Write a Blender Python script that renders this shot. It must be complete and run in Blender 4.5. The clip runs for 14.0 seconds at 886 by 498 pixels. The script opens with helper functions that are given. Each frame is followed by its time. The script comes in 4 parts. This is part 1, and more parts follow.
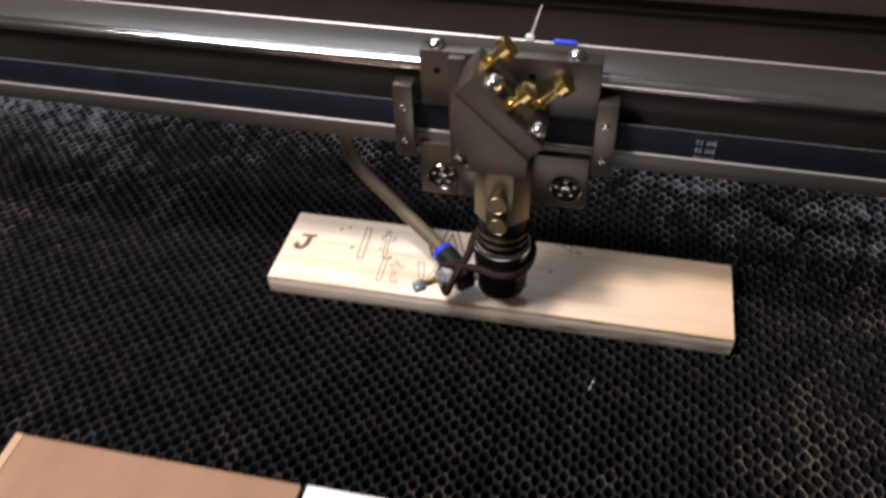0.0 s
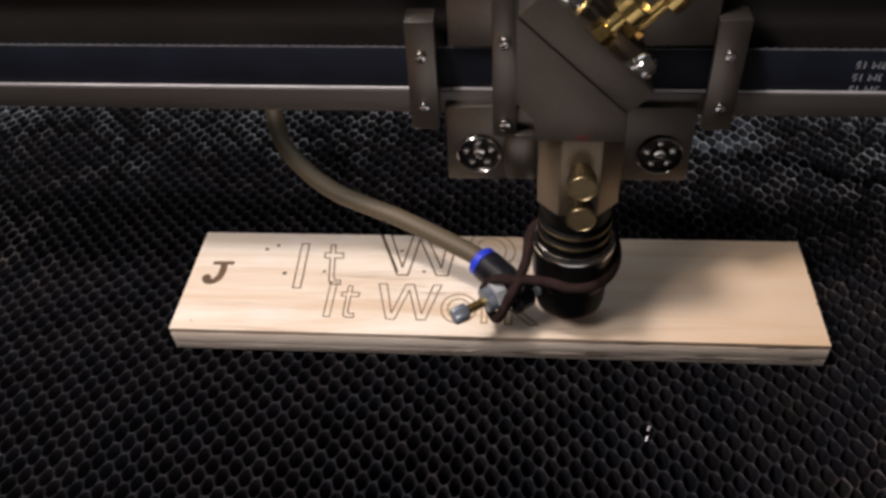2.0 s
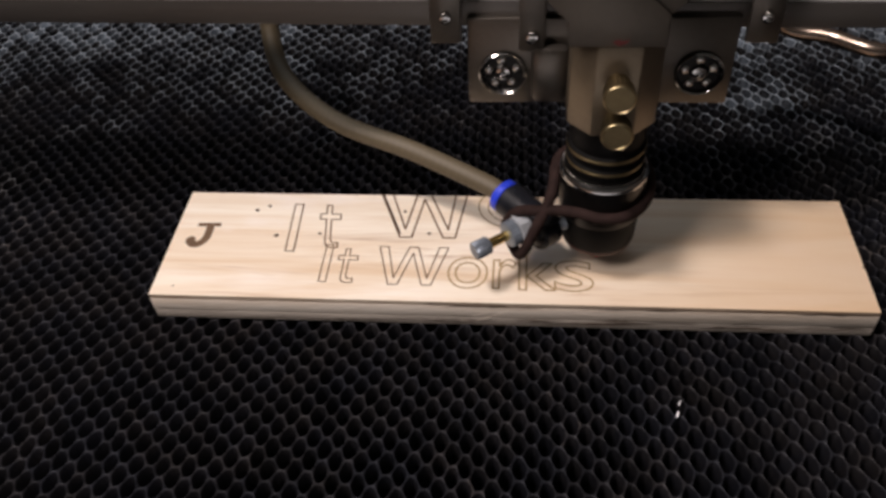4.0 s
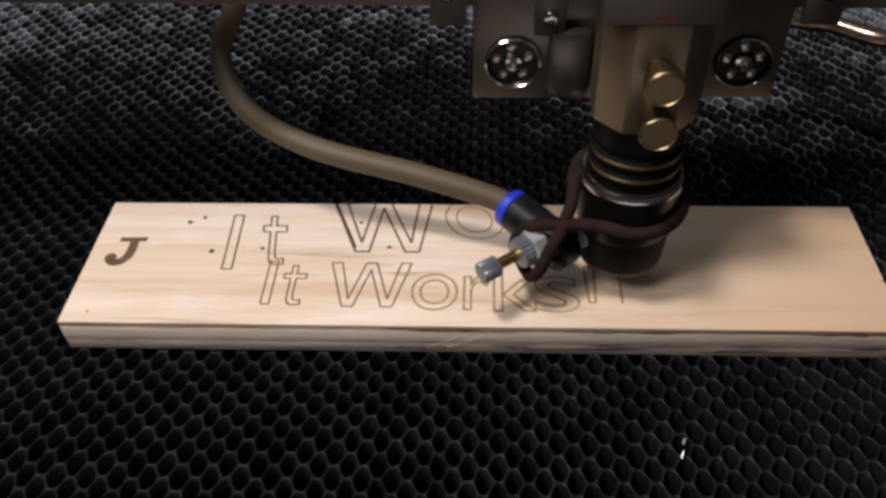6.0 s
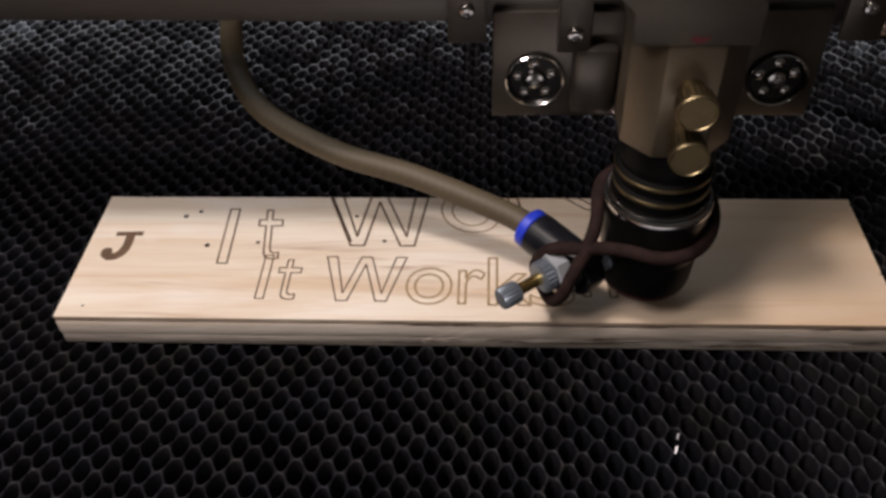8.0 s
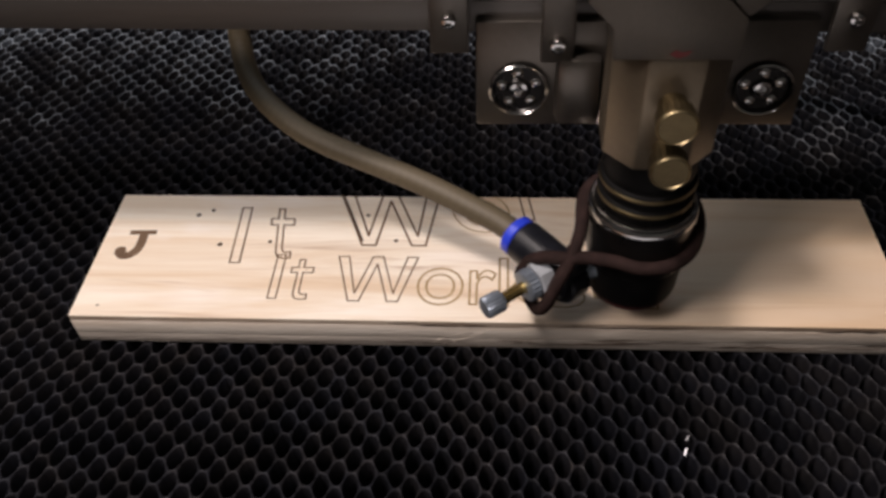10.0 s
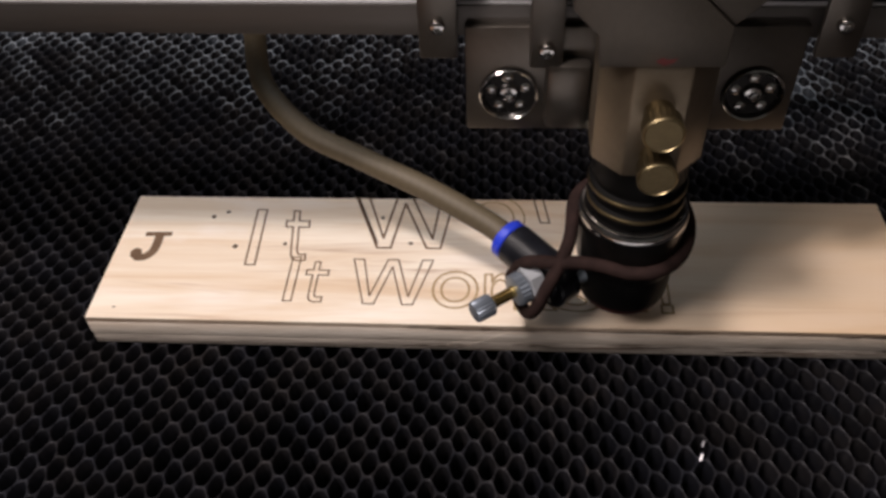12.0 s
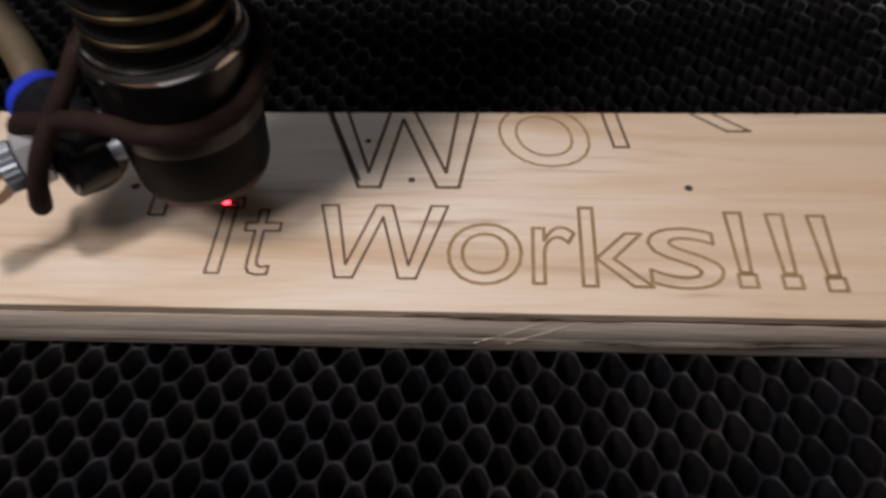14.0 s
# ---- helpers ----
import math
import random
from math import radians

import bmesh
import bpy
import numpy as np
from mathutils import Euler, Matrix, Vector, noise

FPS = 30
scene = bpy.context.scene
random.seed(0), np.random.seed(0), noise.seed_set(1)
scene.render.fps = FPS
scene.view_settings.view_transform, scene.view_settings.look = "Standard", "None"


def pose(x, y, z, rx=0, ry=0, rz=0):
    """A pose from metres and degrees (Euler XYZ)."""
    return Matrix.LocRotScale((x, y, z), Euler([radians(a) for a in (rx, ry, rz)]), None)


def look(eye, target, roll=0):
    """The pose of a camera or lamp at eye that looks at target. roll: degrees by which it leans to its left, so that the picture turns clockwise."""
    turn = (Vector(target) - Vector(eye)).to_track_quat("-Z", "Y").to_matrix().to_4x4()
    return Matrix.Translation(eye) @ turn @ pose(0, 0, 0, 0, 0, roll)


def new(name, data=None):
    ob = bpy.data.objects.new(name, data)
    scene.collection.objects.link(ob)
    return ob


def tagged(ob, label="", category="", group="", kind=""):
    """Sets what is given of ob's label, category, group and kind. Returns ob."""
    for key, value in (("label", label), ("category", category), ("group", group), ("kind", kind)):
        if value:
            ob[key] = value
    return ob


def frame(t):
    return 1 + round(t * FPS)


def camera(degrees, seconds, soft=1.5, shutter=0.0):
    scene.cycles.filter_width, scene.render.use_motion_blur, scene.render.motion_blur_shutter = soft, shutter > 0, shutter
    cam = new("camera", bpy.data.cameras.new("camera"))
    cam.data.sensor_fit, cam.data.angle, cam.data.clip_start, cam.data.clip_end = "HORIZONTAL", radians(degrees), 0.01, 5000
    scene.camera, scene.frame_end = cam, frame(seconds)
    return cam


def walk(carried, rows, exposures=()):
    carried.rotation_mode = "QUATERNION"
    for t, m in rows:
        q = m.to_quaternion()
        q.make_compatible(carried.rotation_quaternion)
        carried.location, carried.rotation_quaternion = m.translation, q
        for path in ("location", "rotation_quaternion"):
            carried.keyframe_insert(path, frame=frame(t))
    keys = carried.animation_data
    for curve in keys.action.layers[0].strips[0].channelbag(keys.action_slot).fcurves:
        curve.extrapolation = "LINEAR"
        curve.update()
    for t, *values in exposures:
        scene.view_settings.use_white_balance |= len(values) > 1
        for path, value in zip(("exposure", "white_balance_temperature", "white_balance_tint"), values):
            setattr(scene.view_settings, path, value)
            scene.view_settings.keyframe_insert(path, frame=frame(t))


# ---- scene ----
# ------------------------------------------------------------------ camera
PATH = [
    (0.0, pose(0.1754, -0.3080, 0.3393, 47.49, 1.53, 12.24)),
    (0.5, pose(0.1533, -0.2546, 0.3296, 46.65, 1.03, 7.92)),
    (1.0, pose(0.1449, -0.2272, 0.2819, 46.48, 2.17, 4.04)),
    (1.5, pose(0.1380, -0.2167, 0.2611, 46.06, 2.41, 3.93)),
    (2.0, pose(0.1364, -0.2092, 0.2590, 46.23, 2.87, 4.44)),
    (2.5, pose(0.1329, -0.2102, 0.2610, 45.94, 3.06, 4.90)),
    (3.0, pose(0.1335, -0.2107, 0.2561, 45.55, 2.96, 5.35)),
    (5.5, pose(0.1261, -0.1662, 0.1998, 45.69, 1.71, 2.29)),
    (6.0, pose(0.1264, -0.1667, 0.2002, 46.74, 1.32, 2.10)),
    (6.5, pose(0.1289, -0.1664, 0.2021, 46.42, 1.40, 2.14)),
    (7.0, pose(0.1319, -0.1653, 0.2017, 46.19, 1.57, 2.10)),
    (7.5, pose(0.1293, -0.1658, 0.2009, 46.29, 1.59, 2.25)),
    (8.0, pose(0.1308, -0.1650, 0.2007, 46.02, 1.82, 2.47)),
    (10.5, pose(0.1296, -0.1624, 0.2054, 44.98, 2.10, 3.12)),
    (11.0, pose(0.1279, -0.1637, 0.2040, 44.92, 1.96, 3.16)),
    (11.5, pose(0.1287, -0.1619, 0.2060, 44.63, 2.15, 3.30)),
    (12.0, pose(0.1277, -0.1608, 0.2069, 44.70, 2.33, 3.51)),
    (12.5, pose(0.1252, -0.1599, 0.2049, 44.87, 2.44, 3.55)),
    (13.0, pose(0.1229, -0.1566, 0.2048, 44.20, 2.45, 3.49)),
    (13.5, pose(0.1167, -0.1229, 0.1650, 43.63, 2.19, 3.12)),
    (14.0, pose(0.1158, -0.0923, 0.1337, 41.46, 2.39, 3.15)),
]
cam = camera(54.96, 14.0, 3.1, 0.55)
walk(cam, PATH, [(0.0, 0.55), (0.5, 0.05), (3.2, 0.1), (5.3, -0.15), (6.0, -0.12), (7.0, 0.0), (8.0, -0.2), (10.4, 0.0), (12.3, 0.0), (13.0, -0.42), (14.0, -0.5)])

# ------------------------------------------------------------------ light
world = bpy.data.worlds.new("world")
world.use_nodes = True
scene.world = world
world.node_tree.nodes["Background"].inputs[0].default_value = (1.0, 0.93, 0.85, 1)
world.node_tree.nodes["Background"].inputs[1].default_value = 0.05


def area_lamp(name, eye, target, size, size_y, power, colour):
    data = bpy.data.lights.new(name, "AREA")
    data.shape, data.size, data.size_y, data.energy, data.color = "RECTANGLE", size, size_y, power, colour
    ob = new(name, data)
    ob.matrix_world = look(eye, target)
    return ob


# unseen lamps, inferred from shadows: overhead, weaker over the front corner, cool at the rear
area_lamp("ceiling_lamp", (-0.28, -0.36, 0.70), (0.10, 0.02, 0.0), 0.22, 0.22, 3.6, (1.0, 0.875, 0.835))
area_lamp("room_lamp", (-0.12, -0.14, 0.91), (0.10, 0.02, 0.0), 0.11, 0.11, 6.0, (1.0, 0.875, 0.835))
area_lamp("rear_lamp", (-0.07, 0.33, 0.52), (0.10, 0.03, 0.0), 0.50, 0.18, 0.6, (0.80, 0.88, 1.0))

# ------------------------------------------------------------------ materials


def material(name, colour, rough=0.5, metal=0.0, vary=0.15, scale=60.0, stretch=(1, 1, 1), bump=0.0, bump_scale=400.0,
             second=None, spots=0.0, spot_scale=25.0, distort=0.0, spec=0.5, spot_colour=(0.02, 0.015, 0.01), emit=None, emit_strength=0.0):
    """Base colour varied at two scales, roughness varied by the coarse one, fine relief."""
    m = bpy.data.materials.new(name)
    m.use_nodes = True
    nt = m.node_tree
    N, L = nt.nodes, nt.links
    b = N["Principled BSDF"]
    tc = N.new("ShaderNodeTexCoord")
    mp = N.new("ShaderNodeMapping")
    mp.inputs["Scale"].default_value = stretch
    L.new(tc.outputs["Object"], mp.inputs[0])
    n1 = N.new("ShaderNodeTexNoise")
    n1.inputs["Scale"].default_value, n1.inputs["Detail"].default_value = scale, 5
    n1.inputs["Distortion"].default_value = distort
    L.new(mp.outputs[0], n1.inputs[0])
    n2 = N.new("ShaderNodeTexNoise")
    n2.inputs["Scale"].default_value, n2.inputs["Detail"].default_value = scale * 9, 3
    L.new(mp.outputs[0], n2.inputs[0])
    add = N.new("ShaderNodeMath")
    add.operation = "MULTIPLY_ADD"
    L.new(n2.outputs[0], add.inputs[0])
    add.inputs[1].default_value = 0.4
    L.new(n1.outputs[0], add.inputs[2])
    ramp = N.new("ShaderNodeValToRGB")
    second = second or tuple(c * (1 - vary * 1.6) for c in colour)
    ramp.color_ramp.elements[0].position, ramp.color_ramp.elements[1].position = 0.5, 0.9
    ramp.color_ramp.elements[0].color = (*second, 1)
    ramp.color_ramp.elements[1].color = (*colour, 1)
    L.new(add.outputs[0], ramp.inputs[0])
    out = ramp.outputs[0]
    if spots:
        n3 = N.new("ShaderNodeTexNoise")
        n3.inputs["Scale"].default_value, n3.inputs["Detail"].default_value = spot_scale, 6
        L.new(tc.outputs["Object"], n3.inputs[0])
        r3 = N.new("ShaderNodeMapRange")
        r3.inputs[1].default_value, r3.inputs[2].default_value = 0.5, 0.66
        r3.inputs[4].default_value = spots
        L.new(n3.outputs[0], r3.inputs[0])
        mix = N.new("ShaderNodeMix")
        mix.data_type = "RGBA"
        L.new(r3.outputs[0], mix.inputs[0])
        L.new(out, mix.inputs[6])
        mix.inputs[7].default_value = (*spot_colour, 1)
        out = mix.outputs[2]
    L.new(out, b.inputs["Base Color"])
    rr = N.new("ShaderNodeMapRange")
    rr.inputs[3].default_value, rr.inputs[4].default_value = max(0.03, rough - 0.12), min(1, rough + 0.12)
    L.new(n1.outputs[0], rr.inputs[0])
    L.new(rr.outputs[0], b.inputs["Roughness"])
    b.inputs["Metallic"].default_value = metal
    b.inputs["Specular IOR Level"].default_value = spec
    if bump:
        nb = N.new("ShaderNodeTexNoise")
        nb.inputs["Scale"].default_value, nb.inputs["Detail"].default_value = bump_scale, 4
        L.new(mp.outputs[0], nb.inputs[0])
        bp = N.new("ShaderNodeBump")
        bp.inputs["Strength"].default_value, bp.inputs["Distance"].default_value = bump, 0.0004
        L.new(nb.outputs[0], bp.inputs["Height"])
        L.new(bp.outputs[0], b.inputs["Normal"])
    if emit:
        b.inputs["Emission Color"].default_value = (*emit, 1)
        b.inputs["Emission Strength"].default_value = emit_strength
    return m


def noise_node(N, L, vector, scale, detail=3, rough=0.5, distort=0.0):
    n = N.new("ShaderNodeTexNoise")
    n.inputs["Scale"].default_value, n.inputs["Detail"].default_value, n.inputs["Roughness"].default_value = scale, detail, rough
    n.inputs["Distortion"].default_value = distort
    L.new(vector, n.inputs[0])
    return n.outputs[0]


def mapped(N, L, scale, offset=(0, 0, 0)):
    tc = N.new("ShaderNodeTexCoord")
    mp = N.new("ShaderNodeMapping")
    mp.inputs["Location"].default_value, mp.inputs["Scale"].default_value = offset, scale
    L.new(tc.outputs["Object"], mp.inputs[0])
    return mp.outputs[0]


def weigh(N, L, value, factor, plus=0.0):
    """value * factor + plus; plus may be a socket."""
    m = N.new("ShaderNodeMath")
    m.operation = "MULTIPLY_ADD"
    L.new(value, m.inputs[0])
    m.inputs[1].default_value = factor
    if isinstance(plus, float):
        m.inputs[2].default_value = plus
    else:
        L.new(plus, m.inputs[2])
    return m.outputs[0]


def ranged(N, L, value, a, b, lo=0.0, hi=1.0):
    r = N.new("ShaderNodeMapRange")
    for k, v in zip((1, 2, 3, 4), (a, b, lo, hi)):
        r.inputs[k].default_value = v
    L.new(value, r.inputs[0])
    return r.outputs[0]


def blend(N, L, factor, a, b, mode="MIX"):
    """Mixes two colours, each a tuple or a socket."""
    m = N.new("ShaderNodeMix")
    m.data_type, m.blend_type = "RGBA", mode
    L.new(factor, m.inputs[0])
    for k, c in ((6, a), (7, b)):
        if isinstance(c, tuple):
            m.inputs[k].default_value = (*c, 1)
        else:
            L.new(c, m.inputs[k])
    return m.outputs[2]


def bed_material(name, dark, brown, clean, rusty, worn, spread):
    """Aluminium foil, cell by cell: soot and shade in one dark tone, rusty further out, bluish to the rear."""
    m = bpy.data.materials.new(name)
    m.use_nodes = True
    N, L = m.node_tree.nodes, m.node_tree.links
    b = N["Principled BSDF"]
    # distance from the centre of the dark patch, made ragged by noise
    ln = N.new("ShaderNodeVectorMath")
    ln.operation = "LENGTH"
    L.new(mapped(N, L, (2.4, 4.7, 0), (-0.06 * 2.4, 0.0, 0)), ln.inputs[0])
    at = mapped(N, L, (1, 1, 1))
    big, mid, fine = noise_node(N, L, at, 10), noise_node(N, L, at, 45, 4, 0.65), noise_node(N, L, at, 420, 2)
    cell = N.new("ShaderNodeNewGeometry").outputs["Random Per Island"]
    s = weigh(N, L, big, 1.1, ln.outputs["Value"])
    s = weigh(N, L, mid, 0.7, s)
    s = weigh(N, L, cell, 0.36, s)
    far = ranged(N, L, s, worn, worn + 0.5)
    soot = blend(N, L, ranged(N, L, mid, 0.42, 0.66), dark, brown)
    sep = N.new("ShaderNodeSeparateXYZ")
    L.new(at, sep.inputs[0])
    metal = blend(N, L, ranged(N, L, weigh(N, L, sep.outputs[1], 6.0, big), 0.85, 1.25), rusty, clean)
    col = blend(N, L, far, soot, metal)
    # no two cells are alike
    grey = ranged(N, L, cell, 0.0, 1.0, 0.62, spread)
    v = N.new("ShaderNodeCombineColor")
    for k in range(3):
        L.new(grey, v.inputs[k])
    one = N.new("ShaderNodeValue")
    one.outputs[0].default_value = 1.0
    L.new(blend(N, L, one.outputs[0], col, v.outputs[0], "MULTIPLY"), b.inputs["Base Color"])
    L.new(ranged(N, L, fine, 0.0, 1.0, 0.35, 0.7), b.inputs["Roughness"])
    b.inputs["Metallic"].default_value = 0.25
    b.inputs["Specular IOR Level"].default_value = 0.15
    bp = N.new("ShaderNodeBump")
    bp.inputs["Strength"].default_value, bp.inputs["Distance"].default_value = 0.4, 0.0004
    L.new(fine, bp.inputs["Height"])
    L.new(bp.outputs[0], b.inputs["Normal"])
    return m


def veneer_material(name):
    """Rotary-cut veneer: long uneven bands of cream and tan, fine fibres, a tanner tone towards one end."""
    m = bpy.data.materials.new(name)
    m.use_nodes = True
    N, L = m.node_tree.nodes, m.node_tree.links
    b = N["Principled BSDF"]
    band = noise_node(N, L, mapped(N, L, (7, 62, 30)), 1.0, 4, 0.55, 1.1)
    patch = noise_node(N, L, mapped(N, L, (13, 46, 10), (3.1, 1.7, 0)), 1.0, 3, 0.6, 0.6)
    fibre = noise_node(N, L, mapped(N, L, (50, 1500, 400)), 1.0, 3, 0.6)
    streak = noise_node(N, L, mapped(N, L, (11, 170, 60), (0.4, 5.2, 0)), 1.0, 3, 0.7, 0.8)
    col = blend(N, L, ranged(N, L, band, 0.40, 0.66), (0.885, 0.80, 0.68), (0.70, 0.535, 0.375))
    col = blend(N, L, ranged(N, L, patch, 0.50, 0.68, 0.0, 0.75), col, (0.91, 0.85, 0.79))
    col = blend(N, L, ranged(N, L, streak, 0.56, 0.74, 0.0, 0.7), col, (0.45, 0.30, 0.20))
    col = blend(N, L, ranged(N, L, fibre, 0.45, 0.75, 0.0, 0.22), col, (0.56, 0.40, 0.27))
    # more tan mixed in towards the far end
    sep = N.new("ShaderNodeSeparateXYZ")
    L.new(mapped(N, L, (1, 1, 1)), sep.inputs[0])
    tan_end = ranged(N, L, weigh(N, L, patch, 0.12, sep.outputs[0]), 0.16, 0.29, 0.0, 0.75)
    col = blend(N, L, tan_end, col, (0.78, 0.565, 0.37))
    L.new(col, b.inputs["Base Color"])
    L.new(ranged(N, L, band, 0.3, 0.7, 0.33, 0.52), b.inputs["Roughness"])
    b.inputs["Specular IOR Level"].default_value = 0.5
    b.inputs["Coat Weight"].default_value, b.inputs["Coat Roughness"].default_value = 0.35, 0.32
    bp = N.new("ShaderNodeBump")
    bp.inputs["Strength"].default_value, bp.inputs["Distance"].default_value = 0.3, 0.0003
    L.new(fibre, bp.inputs["Height"])
    L.new(bp.outputs[0], b.inputs["Normal"])
    return m


M = {
    "veneer": veneer_material("pale_wood"),
    "ply_light": material("ply_edge_pale", (0.88, 0.82, 0.74), 0.7, 0, scale=60, stretch=(0.12, 2, 3), second=(0.64, 0.54, 0.44), bump=0.5, bump_scale=500),
    "ply_dark": material("ply_edge_brown", (0.74, 0.63, 0.51), 0.75, 0, scale=45, stretch=(0.16, 2, 3), second=(0.27, 0.185, 0.125), bump=0.6, bump_scale=500),
    "ply_streak": material("ply_edge_streaky", (0.82, 0.74, 0.65), 0.75, 0, scale=34, stretch=(0.12, 2, 5), second=(0.05, 0.034, 0.024), bump=0.6, bump_scale=500),
    "burn": material("burnt_wood", (0.19, 0.125, 0.082), 0.85, 0, spec=0.1, scale=120, second=(0.11, 0.07, 0.045)),
    "burn_deep": material("charred_wood", (0.035, 0.024, 0.018), 0.9, 0, scale=200, second=(0.09, 0.06, 0.04)),
    "burn_light": material("scorched_wood", (0.44, 0.32, 0.18), 0.85, 0, spec=0.1, scale=120, second=(0.28, 0.19, 0.095)),
    # sooty walls darker than the lips: shade of the deep cells, in the colour
    "honeycomb": bed_material("shaded_sooty_aluminium", (0.005, 0.0053, 0.0075), (0.0095, 0.0085, 0.009), (0.145, 0.175, 0.21), (0.055, 0.044, 0.036), 2.06, 1.25),
    "honeycomb_rim": bed_material("lit_aluminium_lip", (0.0135, 0.0143, 0.0185), (0.022, 0.0202, 0.0212), (0.175, 0.20, 0.225), (0.13, 0.105, 0.085), 1.72, 1.75),
    "tray": material("soot_black_tray", (0.02, 0.019, 0.018), 0.8, 0, scale=30),
    "case": material("case_paint", (0.075, 0.058, 0.048), 0.6, 0, scale=12, bump=0.1),
    "rail": material("anodised_aluminium", (0.19, 0.18, 0.172), 0.34, 0.85, scale=25, stretch=(0.15, 2, 2), vary=0.12, bump=0.08),
    "deck": material("dark_deck_paint", (0.022, 0.017, 0.014), 0.75, 0, spec=0.2, scale=12, bump=0.1),
    "rail_lip": material("rail_lip_shade", (0.13, 0.12, 0.112), 0.42, 0.7, scale=25, stretch=(0.15, 2, 2), vary=0.15),
    "nozzle_glow": material("red_glow_rim", (0.06, 0.017, 0.014), 0.5, 0.1, scale=200, vary=0.25),
    "belt_edge": material("belt_edge_glint", (0.16, 0.165, 0.18), 0.6, 0, scale=700, vary=0.5),
    "bright_edge": material("bright_metal", (0.62, 0.62, 0.64), 0.35, 0.6, scale=40, vary=0.1),
    "rail_dark": material("rail_recess_shade", (0.035, 0.032, 0.03), 0.6, 0.3, scale=25),
    "shaft": material("ground_steel", (0.80, 0.80, 0.82), 0.16, 1.0, scale=20, vary=0.08),
    "steel": material("satin_nickel", (0.15, 0.134, 0.117), 0.36, 0.9, scale=60, vary=0.12, bump=0.06, bump_scale=900),
    "housing": material("bead_blasted_aluminium", (0.112, 0.098, 0.082), 0.48, 0.75, scale=70, vary=0.12, bump=0.15, bump_scale=1500),
    "neck": material("bronze_anodised", (0.20, 0.162, 0.115), 0.40, 0.8, scale=60, vary=0.15, bump=0.06),
    "chrome": material("chrome", (0.62, 0.61, 0.60), 0.16, 1.0, scale=80, vary=0.06),
    "brass": material("brass", (0.85, 0.62, 0.24), 0.24, 1.0, scale=120, vary=0.2),
    "brass_dull": material("dull_brass", (0.20, 0.155, 0.085), 0.44, 1.0, scale=120, vary=0.25),
    "brass_highlight": material("highlight_brass", (0.48, 0.385, 0.22), 0.36, 1.0, scale=120, vary=0.2),
    "black_metal": material("black_anodised", (0.006, 0.0058, 0.0058), 0.5, 0.0, spec=0.09, scale=90, vary=0.3, bump=0.05),
    "collar": material("dark_steel", (0.035, 0.033, 0.032), 0.3, 0.85, scale=90, vary=0.2),
    "black_plastic": material("black_plastic", (0.012, 0.013, 0.018), 0.32, 0, spec=0.3, scale=150, vary=0.3),
    "blue": material("blue_plastic", (0.025, 0.06, 0.75), 0.35, 0, scale=150, vary=0.2),
    "hose": material("yellowed_hose", (0.125, 0.098, 0.058), 0.6, 0, scale=35, vary=0.18, bump=0.05),
    "cord": material("brown_cord", (0.034, 0.02, 0.018), 0.8, 0, spec=0.1, scale=300, vary=0.3, bump=0.6, bump_scale=2500),
    "zinc": material("zinc", (0.30, 0.345, 0.41), 0.45, 0.7, scale=150, vary=0.2),
    "zinc_matt": material("dull_zinc", (0.55, 0.58, 0.62), 0.55, 0.6, scale=150, vary=0.15),
    "belt": material("belt_rubber", (0.008, 0.011, 0.020), 0.6, 0, spec=0.2, scale=80, vary=0.25, bump=0.1, bump_scale=1200),
    "print": material("white_print", (0.42, 0.45, 0.50), 0.7, 0, scale=500, vary=0.4),
    "pipe": material("tarnished_copper", (0.42, 0.33, 0.27), 0.26, 0.9, scale=60, vary=0.15),
    "white": material("white_plastic", (0.75, 0.75, 0.73), 0.4, 0, scale=100, vary=0.08),
    "paper": material("white_paper", (0.82, 0.84, 0.88), 0.8, 0, scale=50, vary=0.04, bump=0.05),
    "card": material("cardboard", (0.30, 0.182, 0.115), 0.85, 0, scale=25, stretch=(1, 0.3, 1), vary=0.12, bump=0.2, bump_scale=300),
    "card_edge": material("cardboard_fold", (0.50, 0.35, 0.22), 0.85, 0, scale=60, vary=0.12),
    "foil": material("foil_scrap", (0.35, 0.35, 0.37), 0.4, 1.0, scale=400),
    "red_mark": material("red_marker", (0.10, 0.010, 0.010), 0.6, 0, scale=200),
    "laser": material("red_pointer_light", (0.8, 0.02, 0.02), 0.5, 0, emit=(1.0, 0.03, 0.05), emit_strength=18.0),
}

# ------------------------------------------------------------------ mesh helpers
MM = 0.001


def box(bm, x0, x1, y0, y1, z0, z1, bevel=0.0):
    """A box between the given planes, in millimetres."""
    r = bmesh.ops.create_cube(bm, size=1)["verts"]
    for v in r:
        v.co = Vector(((x0 + x1) / 2 + v.co.x * (x1 - x0), (y0 + y1) / 2 + v.co.y * (y1 - y0), (z0 + z1) / 2 + v.co.z * (z1 - z0))) * MM
    if bevel:
        bmesh.ops.bevel(bm, geom=list({e for v in r for e in v.link_edges}), offset=bevel * MM, segments=2, profile=0.5, affect="EDGES")
    return bm


